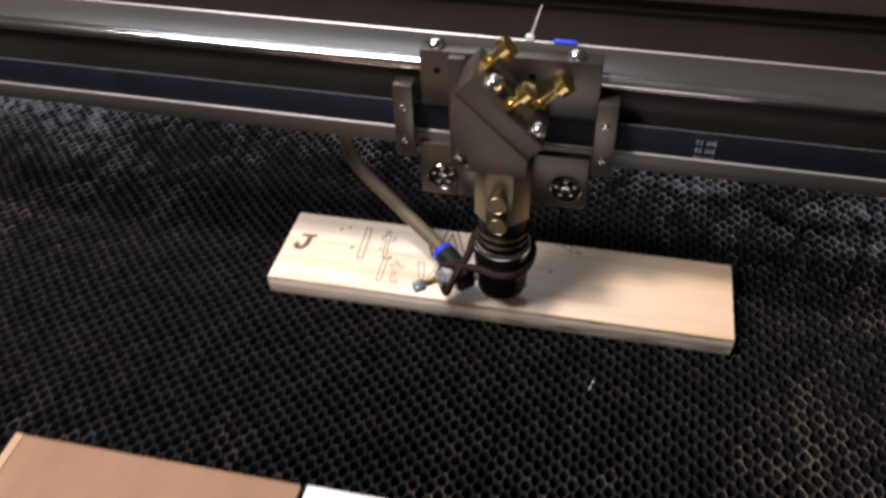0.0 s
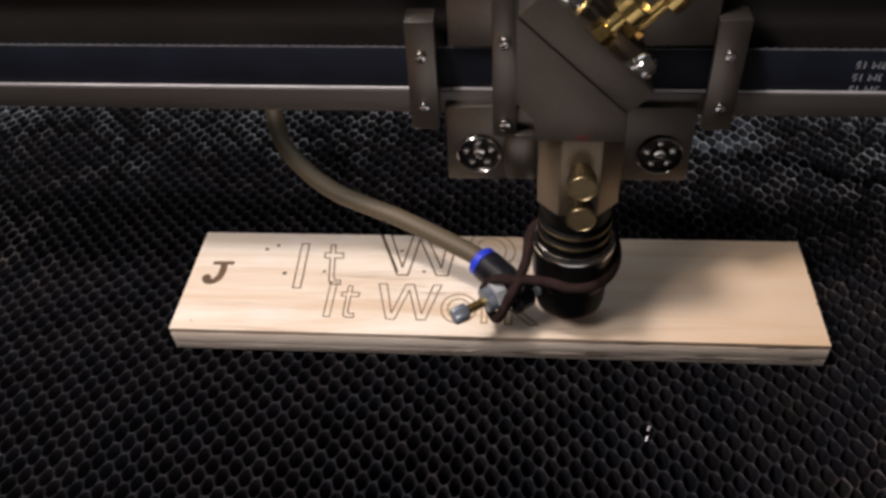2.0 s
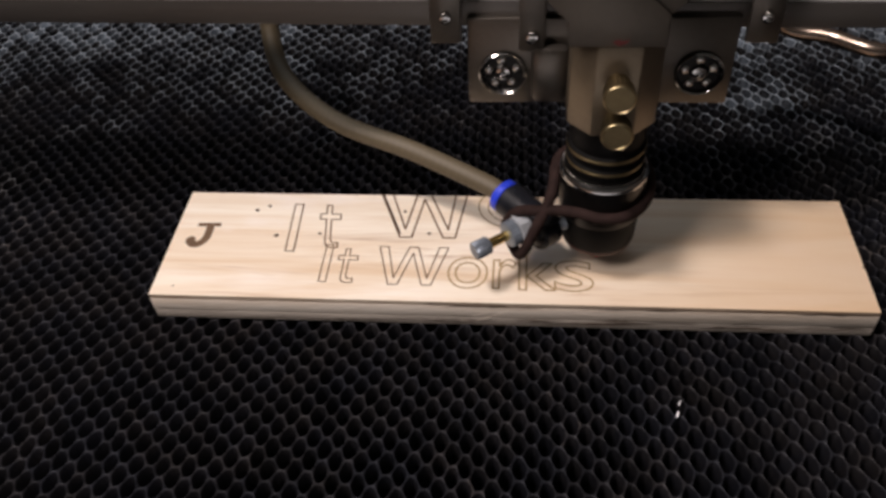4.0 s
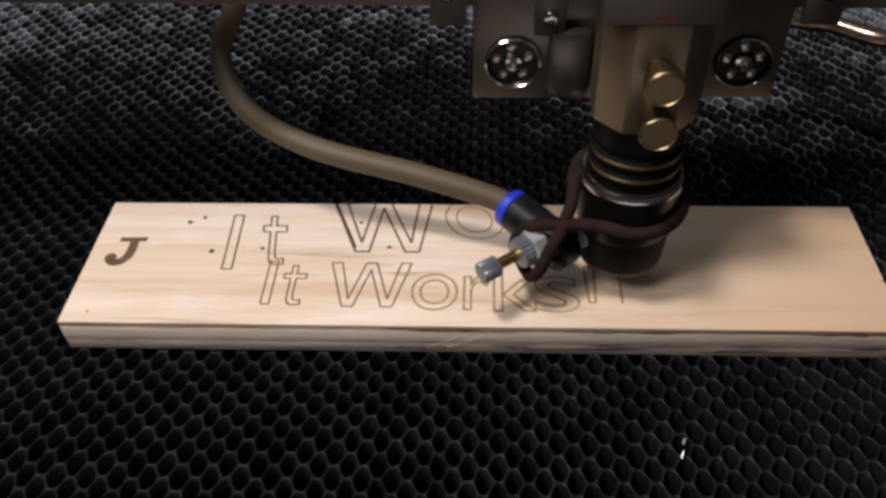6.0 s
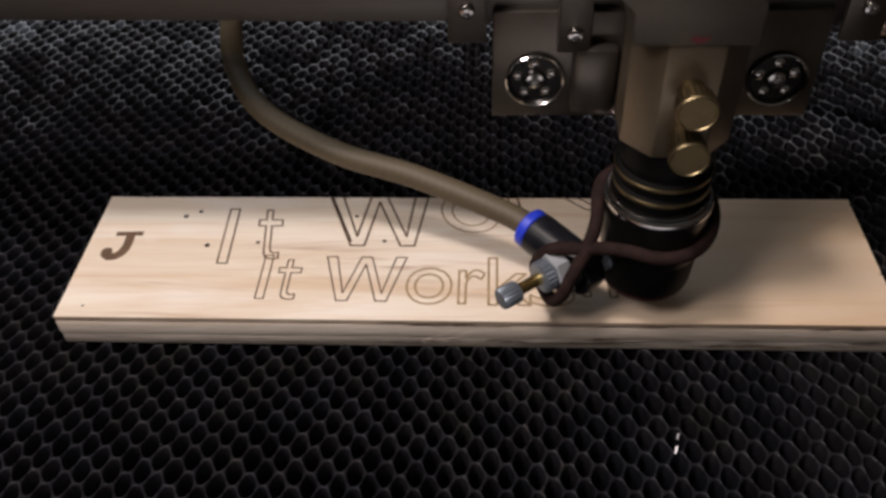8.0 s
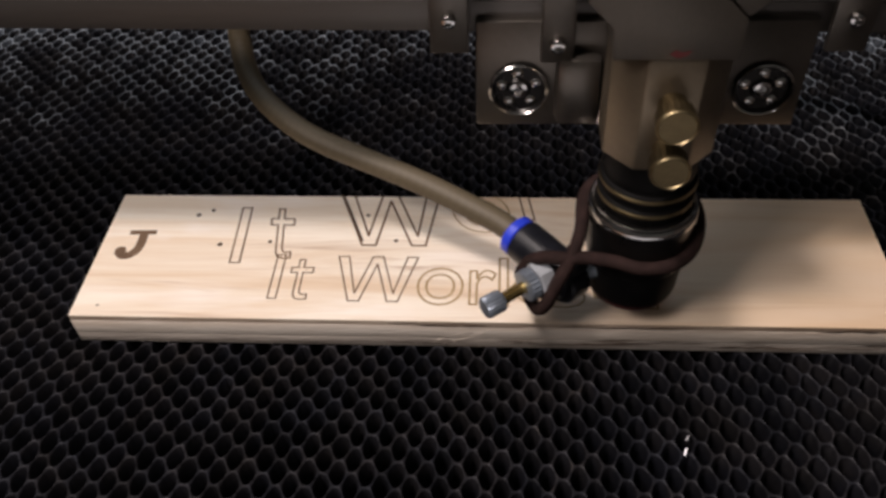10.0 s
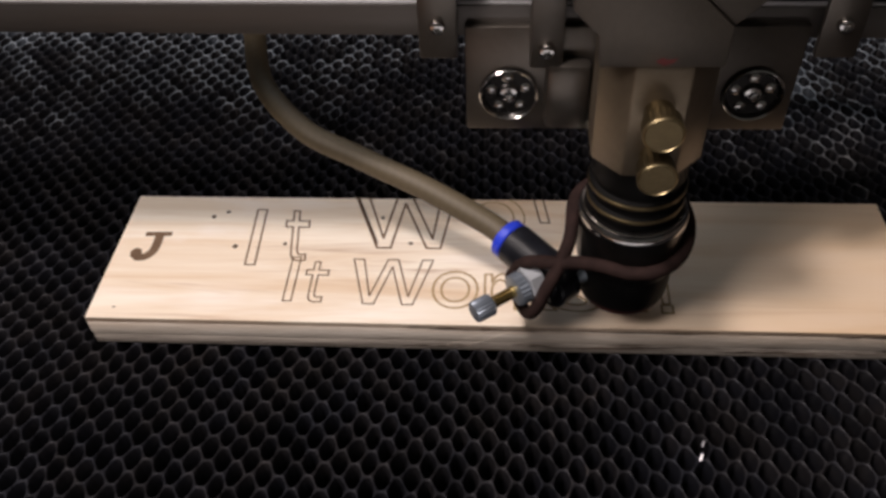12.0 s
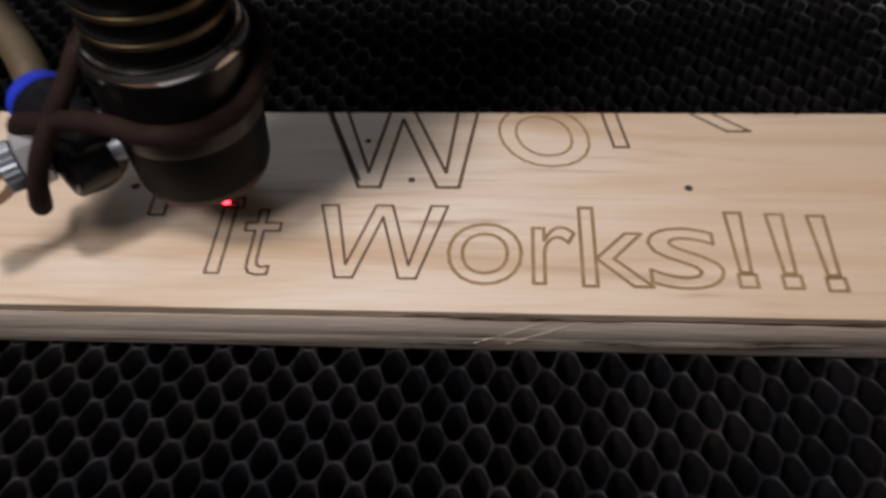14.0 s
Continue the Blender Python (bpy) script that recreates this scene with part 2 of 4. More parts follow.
def prism(bm, points, y0, y1, bevel=0.0):
    """An outline in x, z (mm), pushed from y0 to y1."""
    a = [bm.verts.new(Vector((x, y0, z)) * MM) for x, z in points]
    f = bm.faces.new(a)
    r = bmesh.ops.extrude_face_region(bm, geom=[f])["geom"]
    vs = [g for g in r if isinstance(g, bmesh.types.BMVert)]
    bmesh.ops.translate(bm, verts=vs, vec=(0, (y1 - y0) * MM, 0))
    bmesh.ops.recalc_face_normals(bm, faces=bm.faces[:])
    if bevel:
        bmesh.ops.bevel(bm, geom=list({e for v in a + vs for e in v.link_edges}), offset=bevel * MM, segments=2, profile=0.5, affect="EDGES")
    return bm


def axis_matrix(a, b):
    d = Vector(b) - Vector(a)
    return Matrix.Translation(Vector(a) * MM) @ d.to_track_quat("Z", "Y").to_matrix().to_4x4(), d.length


def lathe(bm, profile, m=None, n=40, cap=True):
    """A profile of (radius, height) in mm turned round z, then laid by m."""
    m = m or Matrix()
    rings = []
    for r, z in profile:
        rings.append([bm.verts.new(m @ (Vector((r * math.cos(2 * math.pi * i / n), r * math.sin(2 * math.pi * i / n), z)) * MM)) for i in range(n)])
    for p, q in zip(rings, rings[1:]):
        for i in range(n):
            bm.faces.new((p[i], p[(i + 1) % n], q[(i + 1) % n], q[i]))
    if cap:
        bm.faces.new(rings[0][::-1])
        bm.faces.new(rings[-1])
    return bm


def rod(bm, a, b, r, n=24, chamfer=0.0, taper=1.0):
    m, h = axis_matrix(a, b)
    c = chamfer
    return lathe(bm, [(r - c, 0), (r, c), (r * taper, h - c), (r * taper - c, h)] if c else [(r, 0), (r * taper, h)], m, n)


def knurled(bm, a, b, r, n=36, depth=0.35):
    m, h = axis_matrix(a, b)
    rings = []
    for k, z in ((0.9, 0), (1, 0.08 * h), (1, 0.92 * h), (0.9, h)):
        rings.append([bm.verts.new(m @ (Vector(((r * k - depth * (i % 2)) * math.cos(2 * math.pi * i / n), (r * k - depth * (i % 2)) * math.sin(2 * math.pi * i / n), z)) * MM)) for i in range(n)])
    for p, q in zip(rings, rings[1:]):
        for i in range(n):
            bm.faces.new((p[i], p[(i + 1) % n], q[(i + 1) % n], q[i]))
    bm.faces.new(rings[0][::-1])
    bm.faces.new(rings[-1])
    return bm


def spline(points, steps=10):
    """Catmull-Rom through the points."""
    P = [Vector(p) for p in points]
    P = [2 * P[0] - P[1]] + P + [2 * P[-1] - P[-2]]
    out = []
    for i in range(1, len(P) - 2):
        for s in range(steps):
            t = s / steps
            out.append(0.5 * (2 * P[i] + (P[i + 1] - P[i - 1]) * t + (2 * P[i - 1] - 5 * P[i] + 4 * P[i + 1] - P[i + 2]) * t * t
                              + (3 * P[i] - P[i - 1] - 3 * P[i + 1] + P[i + 2]) * t ** 3))
    return out + [P[-2]]


def tube(bm, points, r, n=12):
    pts = [Vector(p) for p in points]
    rings, side = [], Vector((0.3, 0.2, 1))
    for i, p in enumerate(pts):
        d = (pts[min(i + 1, len(pts) - 1)] - pts[max(i - 1, 0)]).normalized()
        u = (side - d * side.dot(d)).normalized()
        side, w = u, d.cross(u)
        rings.append([bm.verts.new((p + (u * math.cos(2 * math.pi * k / n) + w * math.sin(2 * math.pi * k / n)) * r) * MM) for k in range(n)])
    for p, q in zip(rings, rings[1:]):
        for k in range(n):
            bm.faces.new((p[k], p[(k + 1) % n], q[(k + 1) % n], q[k]))
    bm.faces.new(rings[0][::-1])
    bm.faces.new(rings[-1])
    return bm


def part(name, bm, mat, parent=None, label="", smooth=True, angle=35):
    """Links a bmesh as one mesh object under a thing or a part."""
    me = bpy.data.meshes.new(name)
    bmesh.ops.recalc_face_normals(bm, faces=bm.faces[:])
    if smooth:
        for f in bm.faces:
            f.smooth = True
        for e in bm.edges:
            if len(e.link_faces) == 2 and e.calc_face_angle(0) > radians(angle):
                e.smooth = False
    bm.to_mesh(me)
    bm.free()
    me.materials.append(M[mat])
    ob = new(name, me)
    ob.parent = parent
    return tagged(ob, label)


def empty(name, label, category, at=(0, 0, 0), group=""):
    ob = new(name)
    ob.location = at
    ob.empty_display_size = 0.01
    return tagged(ob, label, category, group)


def B():
    return bmesh.new()


# ------------------------------------------------------------------ setting: case, tray, honeycomb
def build_case():
    floor = part("floor", box(B(), -700, 900, -500, 700, -60, -45), "tray")
    tagged(floor, "soot-blackened steel tray under the honeycomb bed", kind="structure")
    back = part("wall_north", box(B(), -700, 900, 372, 384, -45, 420), "case")
    tagged(back, "dark brown painted rear wall of the cutter case", kind="structure")
    for name, x0, x1 in (("wall_west", -712, -700), ("wall_east", 900, 912)):
        tagged(part(name, box(B(), x0, x1, -500, 700, -45, 300), "case"), "dark painted side wall of the cutter case", kind="structure")
    tagged(part("wall_south", box(B(), -700, 900, -512, -500, -45, 60), "case"), "dark painted front wall of the cutter case", kind="structure")
    deck = part("trim", box(B(), -700, 900, 264, 372, -45, -1.0, 0.5), "deck")
    tagged(deck, "dark painted deck behind the honeycomb bed", kind="structure")
    ledge = part("trim", box(B(), -700, 900, 350, 372, 20, 78, 1.0), "case")
    tagged(ledge, "grey-brown painted ledge along the rear wall", kind="structure")


HX, HY = 4.15, 4.0      # column pitch, half the row pitch


def build_honeycomb(x0, x1, y0, y1):
    """Round-cornered hexagonal cells, a little uneven, each with a raised thin lip and walls 14 mm deep."""
    side = HX * 2 / 3 * 0.83
    h = HX - side
    ii, jj = np.meshgrid(np.arange(int(x0 / HX), int(x1 / HX)), np.arange(int(y0 / (2 * HY)), int(y1 / (2 * HY))))
    ii, jj = ii.ravel(), jj.ravel()
    cx, cy = ii * HX, jj * 2 * HY + np.where(ii % 2, HY, 0.0)
    hexa = [(side / 2 + h, 0), (side / 2, HY), (-side / 2, HY), (-side / 2 - h, 0), (-side / 2, -HY), (side / 2, -HY)]

    def shake(x, y, seed):
        """The same small number for the same corner, whichever cell asks."""
        v = np.sin(np.round(x * 2) * 12.9898 + np.round(y * 2) * 78.233 + seed) * 43758.5453
        return v - np.floor(v) - 0.5

    def drift(x, y, seed):
        return (np.sin(x * 0.021 + y * 0.013 + seed) + np.sin(x * 0.047 - y * 0.038 + seed * 2.1) * 0.7 + np.sin(x * 0.011 + y * 0.083 + seed * 0.7) * 0.5)

    ring = []
    for dx, dy in hexa:
        x, y = cx + dx, cy + dy
        loose = 0.55 + 0.75 * np.clip((x - 175) / 90, 0, 1)     # bent cells beyond the board's end
        ring.append(np.stack((x + 0.55 * drift(x, y, 1.3) + loose * shake(x, y, 0.7) * 1.15,
                              y + 0.55 * drift(x, y, 4.1) + loose * shake(x, y, 2.9) * 1.15,
                              0.28 * shake(x, y, 5.3) - 0.16), -1))
    outer = []
    for k in range(6):
        outer += [ring[k], (ring[k] + ring[(k + 1) % 6]) / 2]
    outer = np.stack(outer, 1)                                   # cell, 12, xyz
    mid = outer.mean(1, keepdims=True)
    pull = np.array([0.825 if k % 2 == 0 else 0.935 for k in range(12)])[None, :, None]
    inner = mid + (outer - mid) * pull
    inner[:, :, 2] = outer[:, :, 2] - 0.22
    low = inner.copy()
    low[:, :, 2] = -14.0
    verts = np.concatenate((outer, inner, low), 1).reshape(-1, 3) * MM
    n = len(cx)
    k = np.arange(12)
    k2 = (k + 1) % 12
    lip = np.stack((k, k2, k2 + 12, k + 12), -1)
    wall = np.stack((k + 12, k2 + 12, k2 + 24, k + 24), -1)
    quads = (np.concatenate((lip, wall))[None] + (np.arange(n) * 36)[:, None, None]).reshape(-1, 4)
    me = bpy.data.meshes.new("honeycomb_bed")
    me.vertices.add(len(verts))
    me.vertices.foreach_set("co", verts.ravel().astype(np.float32))
    me.loops.add(quads.size)
    me.loops.foreach_set("vertex_index", quads.ravel().astype(np.int32))
    me.polygons.add(len(quads))
    me.polygons.foreach_set("loop_start", np.arange(0, quads.size, 4, dtype=np.int32))
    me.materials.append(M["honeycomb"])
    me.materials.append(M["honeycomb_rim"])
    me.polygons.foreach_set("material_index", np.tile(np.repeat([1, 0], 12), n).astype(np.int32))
    me.polygons.foreach_set("use_smooth", np.ones(len(quads), dtype=bool))
    me.update(calc_edges=True)
    ob = new("honeycomb_bed", me)
    tagged(ob, "soot-stained aluminium honeycomb cutting bed", "cutting bed", kind="stuff")
    return ob


# ------------------------------------------------------------------ board with its burnt lettering
BL, BW, BT = 250.0, 55.4, 11.9


def ribbon(bm, a, b, w, z):
    z += 0.005 * (len(bm.faces) * 7 % 13)
    d = Vector((b[0] - a[0], b[1] - a[1]))
    if d.length < 1e-4:
        return
    d.normalize()
    e, n = d * w * 0.35, Vector((-d.y, d.x)) * w * 0.5
    q = [(a[0] - e.x + n.x, a[1] - e.y + n.y), (a[0] - e.x - n.x, a[1] - e.y - n.y), (b[0] + e.x - n.x, b[1] + e.y - n.y), (b[0] + e.x + n.x, b[1] + e.y + n.y)]
    bm.faces.new([bm.verts.new(Vector((x, y, z)) * MM) for x, y in q])


def glyph_loops(ch):
    """Edges of a letter's outline, in a unit box."""
    cu = bpy.data.curves.new("glyph", "FONT")
    cu.body = ch
    cu.resolution_u = 5
    ob = new("glyph", cu)
    bpy.context.view_layer.update()
    me = ob.evaluated_get(bpy.context.evaluated_depsgraph_get()).to_mesh()
    bm = bmesh.new()
    bm.from_mesh(me)
    bmesh.ops.remove_doubles(bm, verts=bm.verts[:], dist=1e-5)
    edges = [(tuple(e.verts[0].co[:2]), tuple(e.verts[1].co[:2])) for e in bm.edges if len(e.link_faces) == 1]
    bm.free()
    bpy.data.objects.remove(ob)
    bpy.data.curves.remove(cu)
    xs, ys = [p[0] for e in edges for p in e], [p[1] for e in edges for p in e]
    x0, y0, w, h = min(xs), min(ys), max(xs) - min(xs), max(ys) - min(ys)
    return [tuple(((p[0] - x0) / w, (p[1] - y0) / h) for p in e) for e in edges]


def closed(points):
    return list(zip(points, points[1:] + points[:1]))


# tapered stroke over a square dot
WIDE = closed([(0, 1), (0.13, 1), (0.265, 0.17), (0.435, 1), (0.565, 1), (0.735, 0.17), (0.87, 1), (1, 1), (0.80, 0), (0.67, 0), (0.5, 0.83), (0.33, 0), (0.2, 0)])
CROSSED = closed([(0.30, 1), (0.55, 1), (0.55, 0.79), (1, 0.79), (1, 0.66), (0.55, 0.66), (0.55, 0.20), (0.60, 0.13), (0.70, 0.105), (0.92, 0.12), (0.92, 0.0), (0.62, -0.01), (0.40, 0.02), (0.31, 0.10),
                  (0.30, 0.20), (0.30, 0.66), (0, 0.66), (0, 0.79), (0.30, 0.79)])
STROKE = closed([(0.0, 1.0), (0.92, 1.0), (0.80, 0.19), (0.20, 0.19)])
DOT = closed([(0.04, 0.16), (1.0, 0.16), (1.0, 0.0), (0.04, 0.0)])
BURNT = []      # strokes that the beam burns during the clip: object, seconds


def in_order(edges):
    """The outline's edges in one loop."""
    left, loop = list(edges), [edges[0]]
    left.remove(edges[0])
    while left:
        end = loop[-1][1]
        nxt = min(left, key=lambda e: min(math.dist(e[0], end), math.dist(e[1], end)))
        left.remove(nxt)
        loop.append(nxt if math.dist(nxt[0], end) <= math.dist(nxt[1], end) else nxt[::-1])
    return loop


def fresh_stroke(edges, x0, x1, y0, y1, board, t):
    bm = B()
    for a, b in edges:
        p = [(x0 + u * (x1 - x0), y0 + v * (y1 - y0)) for u, v in (a, b)]
        ribbon(bm, p[0], p[1], 0.7, BT + 0.05 + 0.012 * (len(BURNT) % 5))
    BURNT.append((part("engraved_stroke", bm, "burn_light", board, smooth=False), t))


def fresh_letters(board):
    """The last letter of the word and the three marks, stroke by stroke as the beam passes."""
    loop = in_order(glyph_loops("s"))
    start = min(range(len(loop)), key=lambda i: math.dist(loop[i][0], (0.63, 0.97)))
    loop = loop[start:] + loop[:start]
    if min(range(len(loop)), key=lambda i: math.dist(loop[i][0], (0.95, 0.39))) > min(range(len(loop)), key=lambda i: math.dist(loop[i][0], (0.0, 0.35))):
        loop = [e[::-1] for e in loop[::-1]]
    n = 14
    for k in range(n):
        chunk = loop[k * len(loop) // n:(k + 1) * len(loop) // n]
        if chunk:
            fresh_stroke(chunk, 143.5, 156.6, 6.2, 20.9, board, 0.95 + k * 0.21)
    boxes = ((159.0, 162.3, 6.7, 25.3), (166.8, 170.2, 6.6, 25.0), (174.5, 177.9, 6.2, 24.7))
    for (x0, x1, y0, y1), first, last in zip(boxes, (3.9, 5.3, 7.2), (4.7, 6.7, 8.3)):
        for k in range(4):
            fresh_stroke([STROKE[k]], x0, x1, y0, y1, board, first + (last - first) * k / 3)
    for (x0, x1, y0, y1), t in zip(boxes, (11.6, 10.5, 9.3)):
        for k in range(4):
            fresh_stroke([DOT[k]], x0, x1, y0, y1, board, t + 0.13 * k)


def letter(ch, x0, x1, y0, y1, w, mat, board, lean=0.0):
    """One burnt letter outline inside the box, cut off at the board's rear edge."""
    bm = B()
    top = BW - 0.15
    for a, b in ({"W": WIDE, "t": CROSSED}.get(ch) or glyph_loops(ch)):
        p = [(x0 + u * (x1 - x0) + lean * v, y0 + v * (y1 - y0)) for u, v in (a, b)]
        if p[0][1] > top and p[1][1] > top or ch == "k" and y1 > BW and max(a[0], b[0]) < 0.4:
            continue
        for i in (0, 1):
            if p[i][1] > top:
                o = p[1 - i]
                k = (top - o[1]) / (p[i][1] - o[1])
                p[i] = (o[0] + k * (p[i][0] - o[0]), top)
        ribbon(bm, p[0], p[1], w, BT + 0.05)
    return part("engraved_letter", bm, mat, board, smooth=False)


def build_board():
    board = empty("wood_board", "pale plywood offcut with burnt outline lettering, lying on the honeycomb bed", "wood board")
    part("ply", box(B(), 0.15, BL - 0.1, 0.12, BW - 0.1, 0.02, 4.4, 0.06), "ply_streak", board, "streaky weathered bottom ply")
    part("ply", box(B(), 0.0, BL, 0.0, BW, 4.4, 9.6, 0.06), "ply_light", board, "pale middle ply")
    part("ply", box(B(), 0.1, BL - 0.05, 0.08, BW - 0.1, 9.6, BT - 0.6, 0.05), "ply_dark", board, "thin brown upper ply")
    part("veneer", box(B(), 0.0, BL, 0.0, BW, BT - 0.6, BT, 0.15), "veneer", board, "pale knot-free face veneer")
    # lower line
    for ch, x0, x1, y0, y1, mat in (
            ("I", 59.9, 62.5, 8.1, 26.8, "burn"), ("t", 65.4, 72.4, 8.0, 24.8, "burn"), ("W", 79.8, 105.2, 7.5, 26.3, "burn"),
            ("o", 105.9, 119.7, 6.5, 21.5, "burn_light"), ("r", 121.9, 129.8, 6.8, 20.9, "burn_light"), ("k", 131.0, 143.6, 6.4, 26.2, "burn_light"),
            ):
        letter(ch, x0, x1, y0, y1, 0.7 if mat == "burn_light" else 0.5, mat, board)
    fresh_letters(board)
    # upper line, which climbs off the board
    for ch, x0, x1, y0, y1, mat in (
            ("I", 44.7, 47.9, 23.1, 49.0, "burn"), ("t", 56.7, 64.5, 25.4, 48.6, "burn"), ("W", 79.6, 114.0, 31.6, 57.4, "burn"),
            ("o", 117.0, 135.8, 38.1, 57.4, "burn_light"), ("r", 139.4, 150.6, 44.2, 63.8, "burn"), ("k", 150.6, 168.4, 49.4, 75.0, "burn")):
        letter(ch, x0, x1, y0, y1, 0.75 if ch == "W" else 0.6, mat, board, {"I": -1.2, "t": -2.8}.get(ch, -3.4))
    # burnt drill-like dots
    for x, y, r in ((29.0, 45.3, 0.75), (33.5, 47.7, 0.65), (39.6, 31.3, 0.8), (56.0, 32.8, 0.6), (86.9, 45.8, 0.6), (97.3, 33.8, 0.65), (153.2, 32.1, 0.75), (7.7, 4.4, 0.35)):
        bm = B()
        lathe(bm, [(r * 1.15, BT), (r, BT + 0.06)], Matrix.Translation((x * MM, y * MM, 0)), 14)
        part("burnt_dot", bm, "burn_deep", board)
    # solid slab-serif letter
    bm = B()
    stem = spline([(12.9, 36.3, 0), (13.1, 32.0, 0), (12.7, 28.6, 0), (11.1, 26.2, 0), (8.9, 25.7, 0), (7.3, 26.8, 0)], 6)
    for a, b in zip(stem, stem[1:]):
        ribbon(bm, a[:2], b[:2], 3.0, BT + 0.05)
    ribbon(bm, (8.6, 36.4), (16.2, 36.6), 2.0, BT + 0.055)
    lathe(bm, [(1.9, BT), (1.9, BT + 0.06)], Matrix.Translation((7.3 * MM, 27.9 * MM, 0)), 16)
    part("engraved_letter", bm, "burn", board, smooth=False, label="solid burnt slab-serif letter")
    # dark cracks between the fibres of the front edge
    for x0, x1, z0, z1, w in ((149, 179, 1.9, 3.3, 0.55), (190, 215, 1.6, 2.4, 0.6), (143, 186, 10.2, 9.8, 0.35), (222, 248, 9.8, 10.2, 0.35), (130, 144, 3.4, 2.6, 0.4), (160, 172, 4.3, 4.6, 0.25), (96, 113, 2.0, 1.6, 0.3)):
        bm = B()
        row = [(x0 + (x1 - x0) * k / 8, z0 + (z1 - z0) * k / 8 + 0.2 * math.sin(k * 1.9 + x0), w * math.sin(math.pi * (k + 0.15) / 8.3) * (0.7 + 0.3 * math.sin(k * 2.3 + x1))) for k in range(9)]
        up = [bm.verts.new(Vector((x, -0.06, z + h)) * MM) for x, z, h in row]
        lo = [bm.verts.new(Vector((x, -0.06, z - h)) * MM) for x, z, h in row]
        for k in range(8):
            bm.faces.new((up[k], up[k + 1], lo[k + 1], lo[k]))
        part("crack", bm, "burn_deep", board, smooth=False)
    rng = random.Random(11)
    for k in range(34):
        x0 = rng.uniform(92, 240)
        upper = k % 3 == 0
        z0, length, w = (rng.uniform(9.3, 10.8) if upper else rng.uniform(0.6, 4.6)), rng.uniform(5, 24), rng.uniform(0.08, 0.26)
        bm = B()
        row = [(min(x0 + length * i / 6, BL - 0.3), z0 + 0.12 * math.sin(i * 2.1 + x0) + 0.018 * length * (i / 6 - 0.5), w * math.sin(math.pi * (i + 0.2) / 6.4)) for i in range(7)]
        up = [bm.verts.new(Vector((x, -0.05 - 0.002 * k, z + h)) * MM) for x, z, h in row]
        lo = [bm.verts.new(Vector((x, -0.05 - 0.002 * k, z - h)) * MM) for x, z, h in row]
        for i in range(6):
            bm.faces.new((up[i], up[i + 1], lo[i + 1], lo[i]))
        part("crack", bm, "burn" if k % 2 else "burn_deep", board, smooth=False)
    # splintered nicks along the sawn end and the rear edge
    for k in range(16):
        bm = B()
        if k < 9:
            y, r = rng.uniform(2, BW - 2), rng.uniform(0.35, 0.9)
            pts = [(BL - r, y), (BL + 0.02, y - r * 0.9), (BL + 0.02, y + r * 1.1)]
        else:
            x, r = rng.uniform(8, BL - 10), rng.uniform(0.3, 0.7)
            pts = [(x, BW - r * 0.7), (x + r * 2, BW + 0.02), (x - r * 1.6, BW + 0.02)]
        bm.faces.new([bm.verts.new(Vector((x, y, BT + 0.03)) * MM) for x, y in pts])
        part("nick", bm, "burn_deep", board, smooth=False)
    # the first stroke of the upper word was burnt twice
    bm = B()
    ribbon(bm, (77.6, 55.2), (86.3, 33.6), 0.85, BT + 0.11)
    part("engraved_stroke", bm, "burn_deep", board, "charred double stroke", smooth=False)
    # pale scratches on the front edge
    for x in (118.0, 124.0):
        bm = B()
        tube(bm, [(x - 7, 0.1, 2.2), (x, 0.02, 6.0), (x + 6, 0.02, 9.4)], 0.1, 6)
        part("scratch", bm, "ply_light", board)
    return board


# ------------------------------------------------------------------ gantry
# head space: origin on the beam's axis at bed height, millimetres
AX, AY = 153.1, 15.9


def screw(name, at, direction, r, length, mat, parent, socket=True):
    """A cap screw: domed head with a hex socket."""
    bm = B()
    m, h = axis_matrix(at, tuple(at[i] + direction[i] * length for i in range(3)))
    lathe(bm, [(r, 0), (r, h * 0.55), (r * 0.85, h * 0.88), (r * 0.5, h)] + ([(r * 0.45, h), (r * 0.42, h * 0.45)] if socket else [(r * 0.1, h)]), m, 20)
    return part(name, bm, mat, parent)


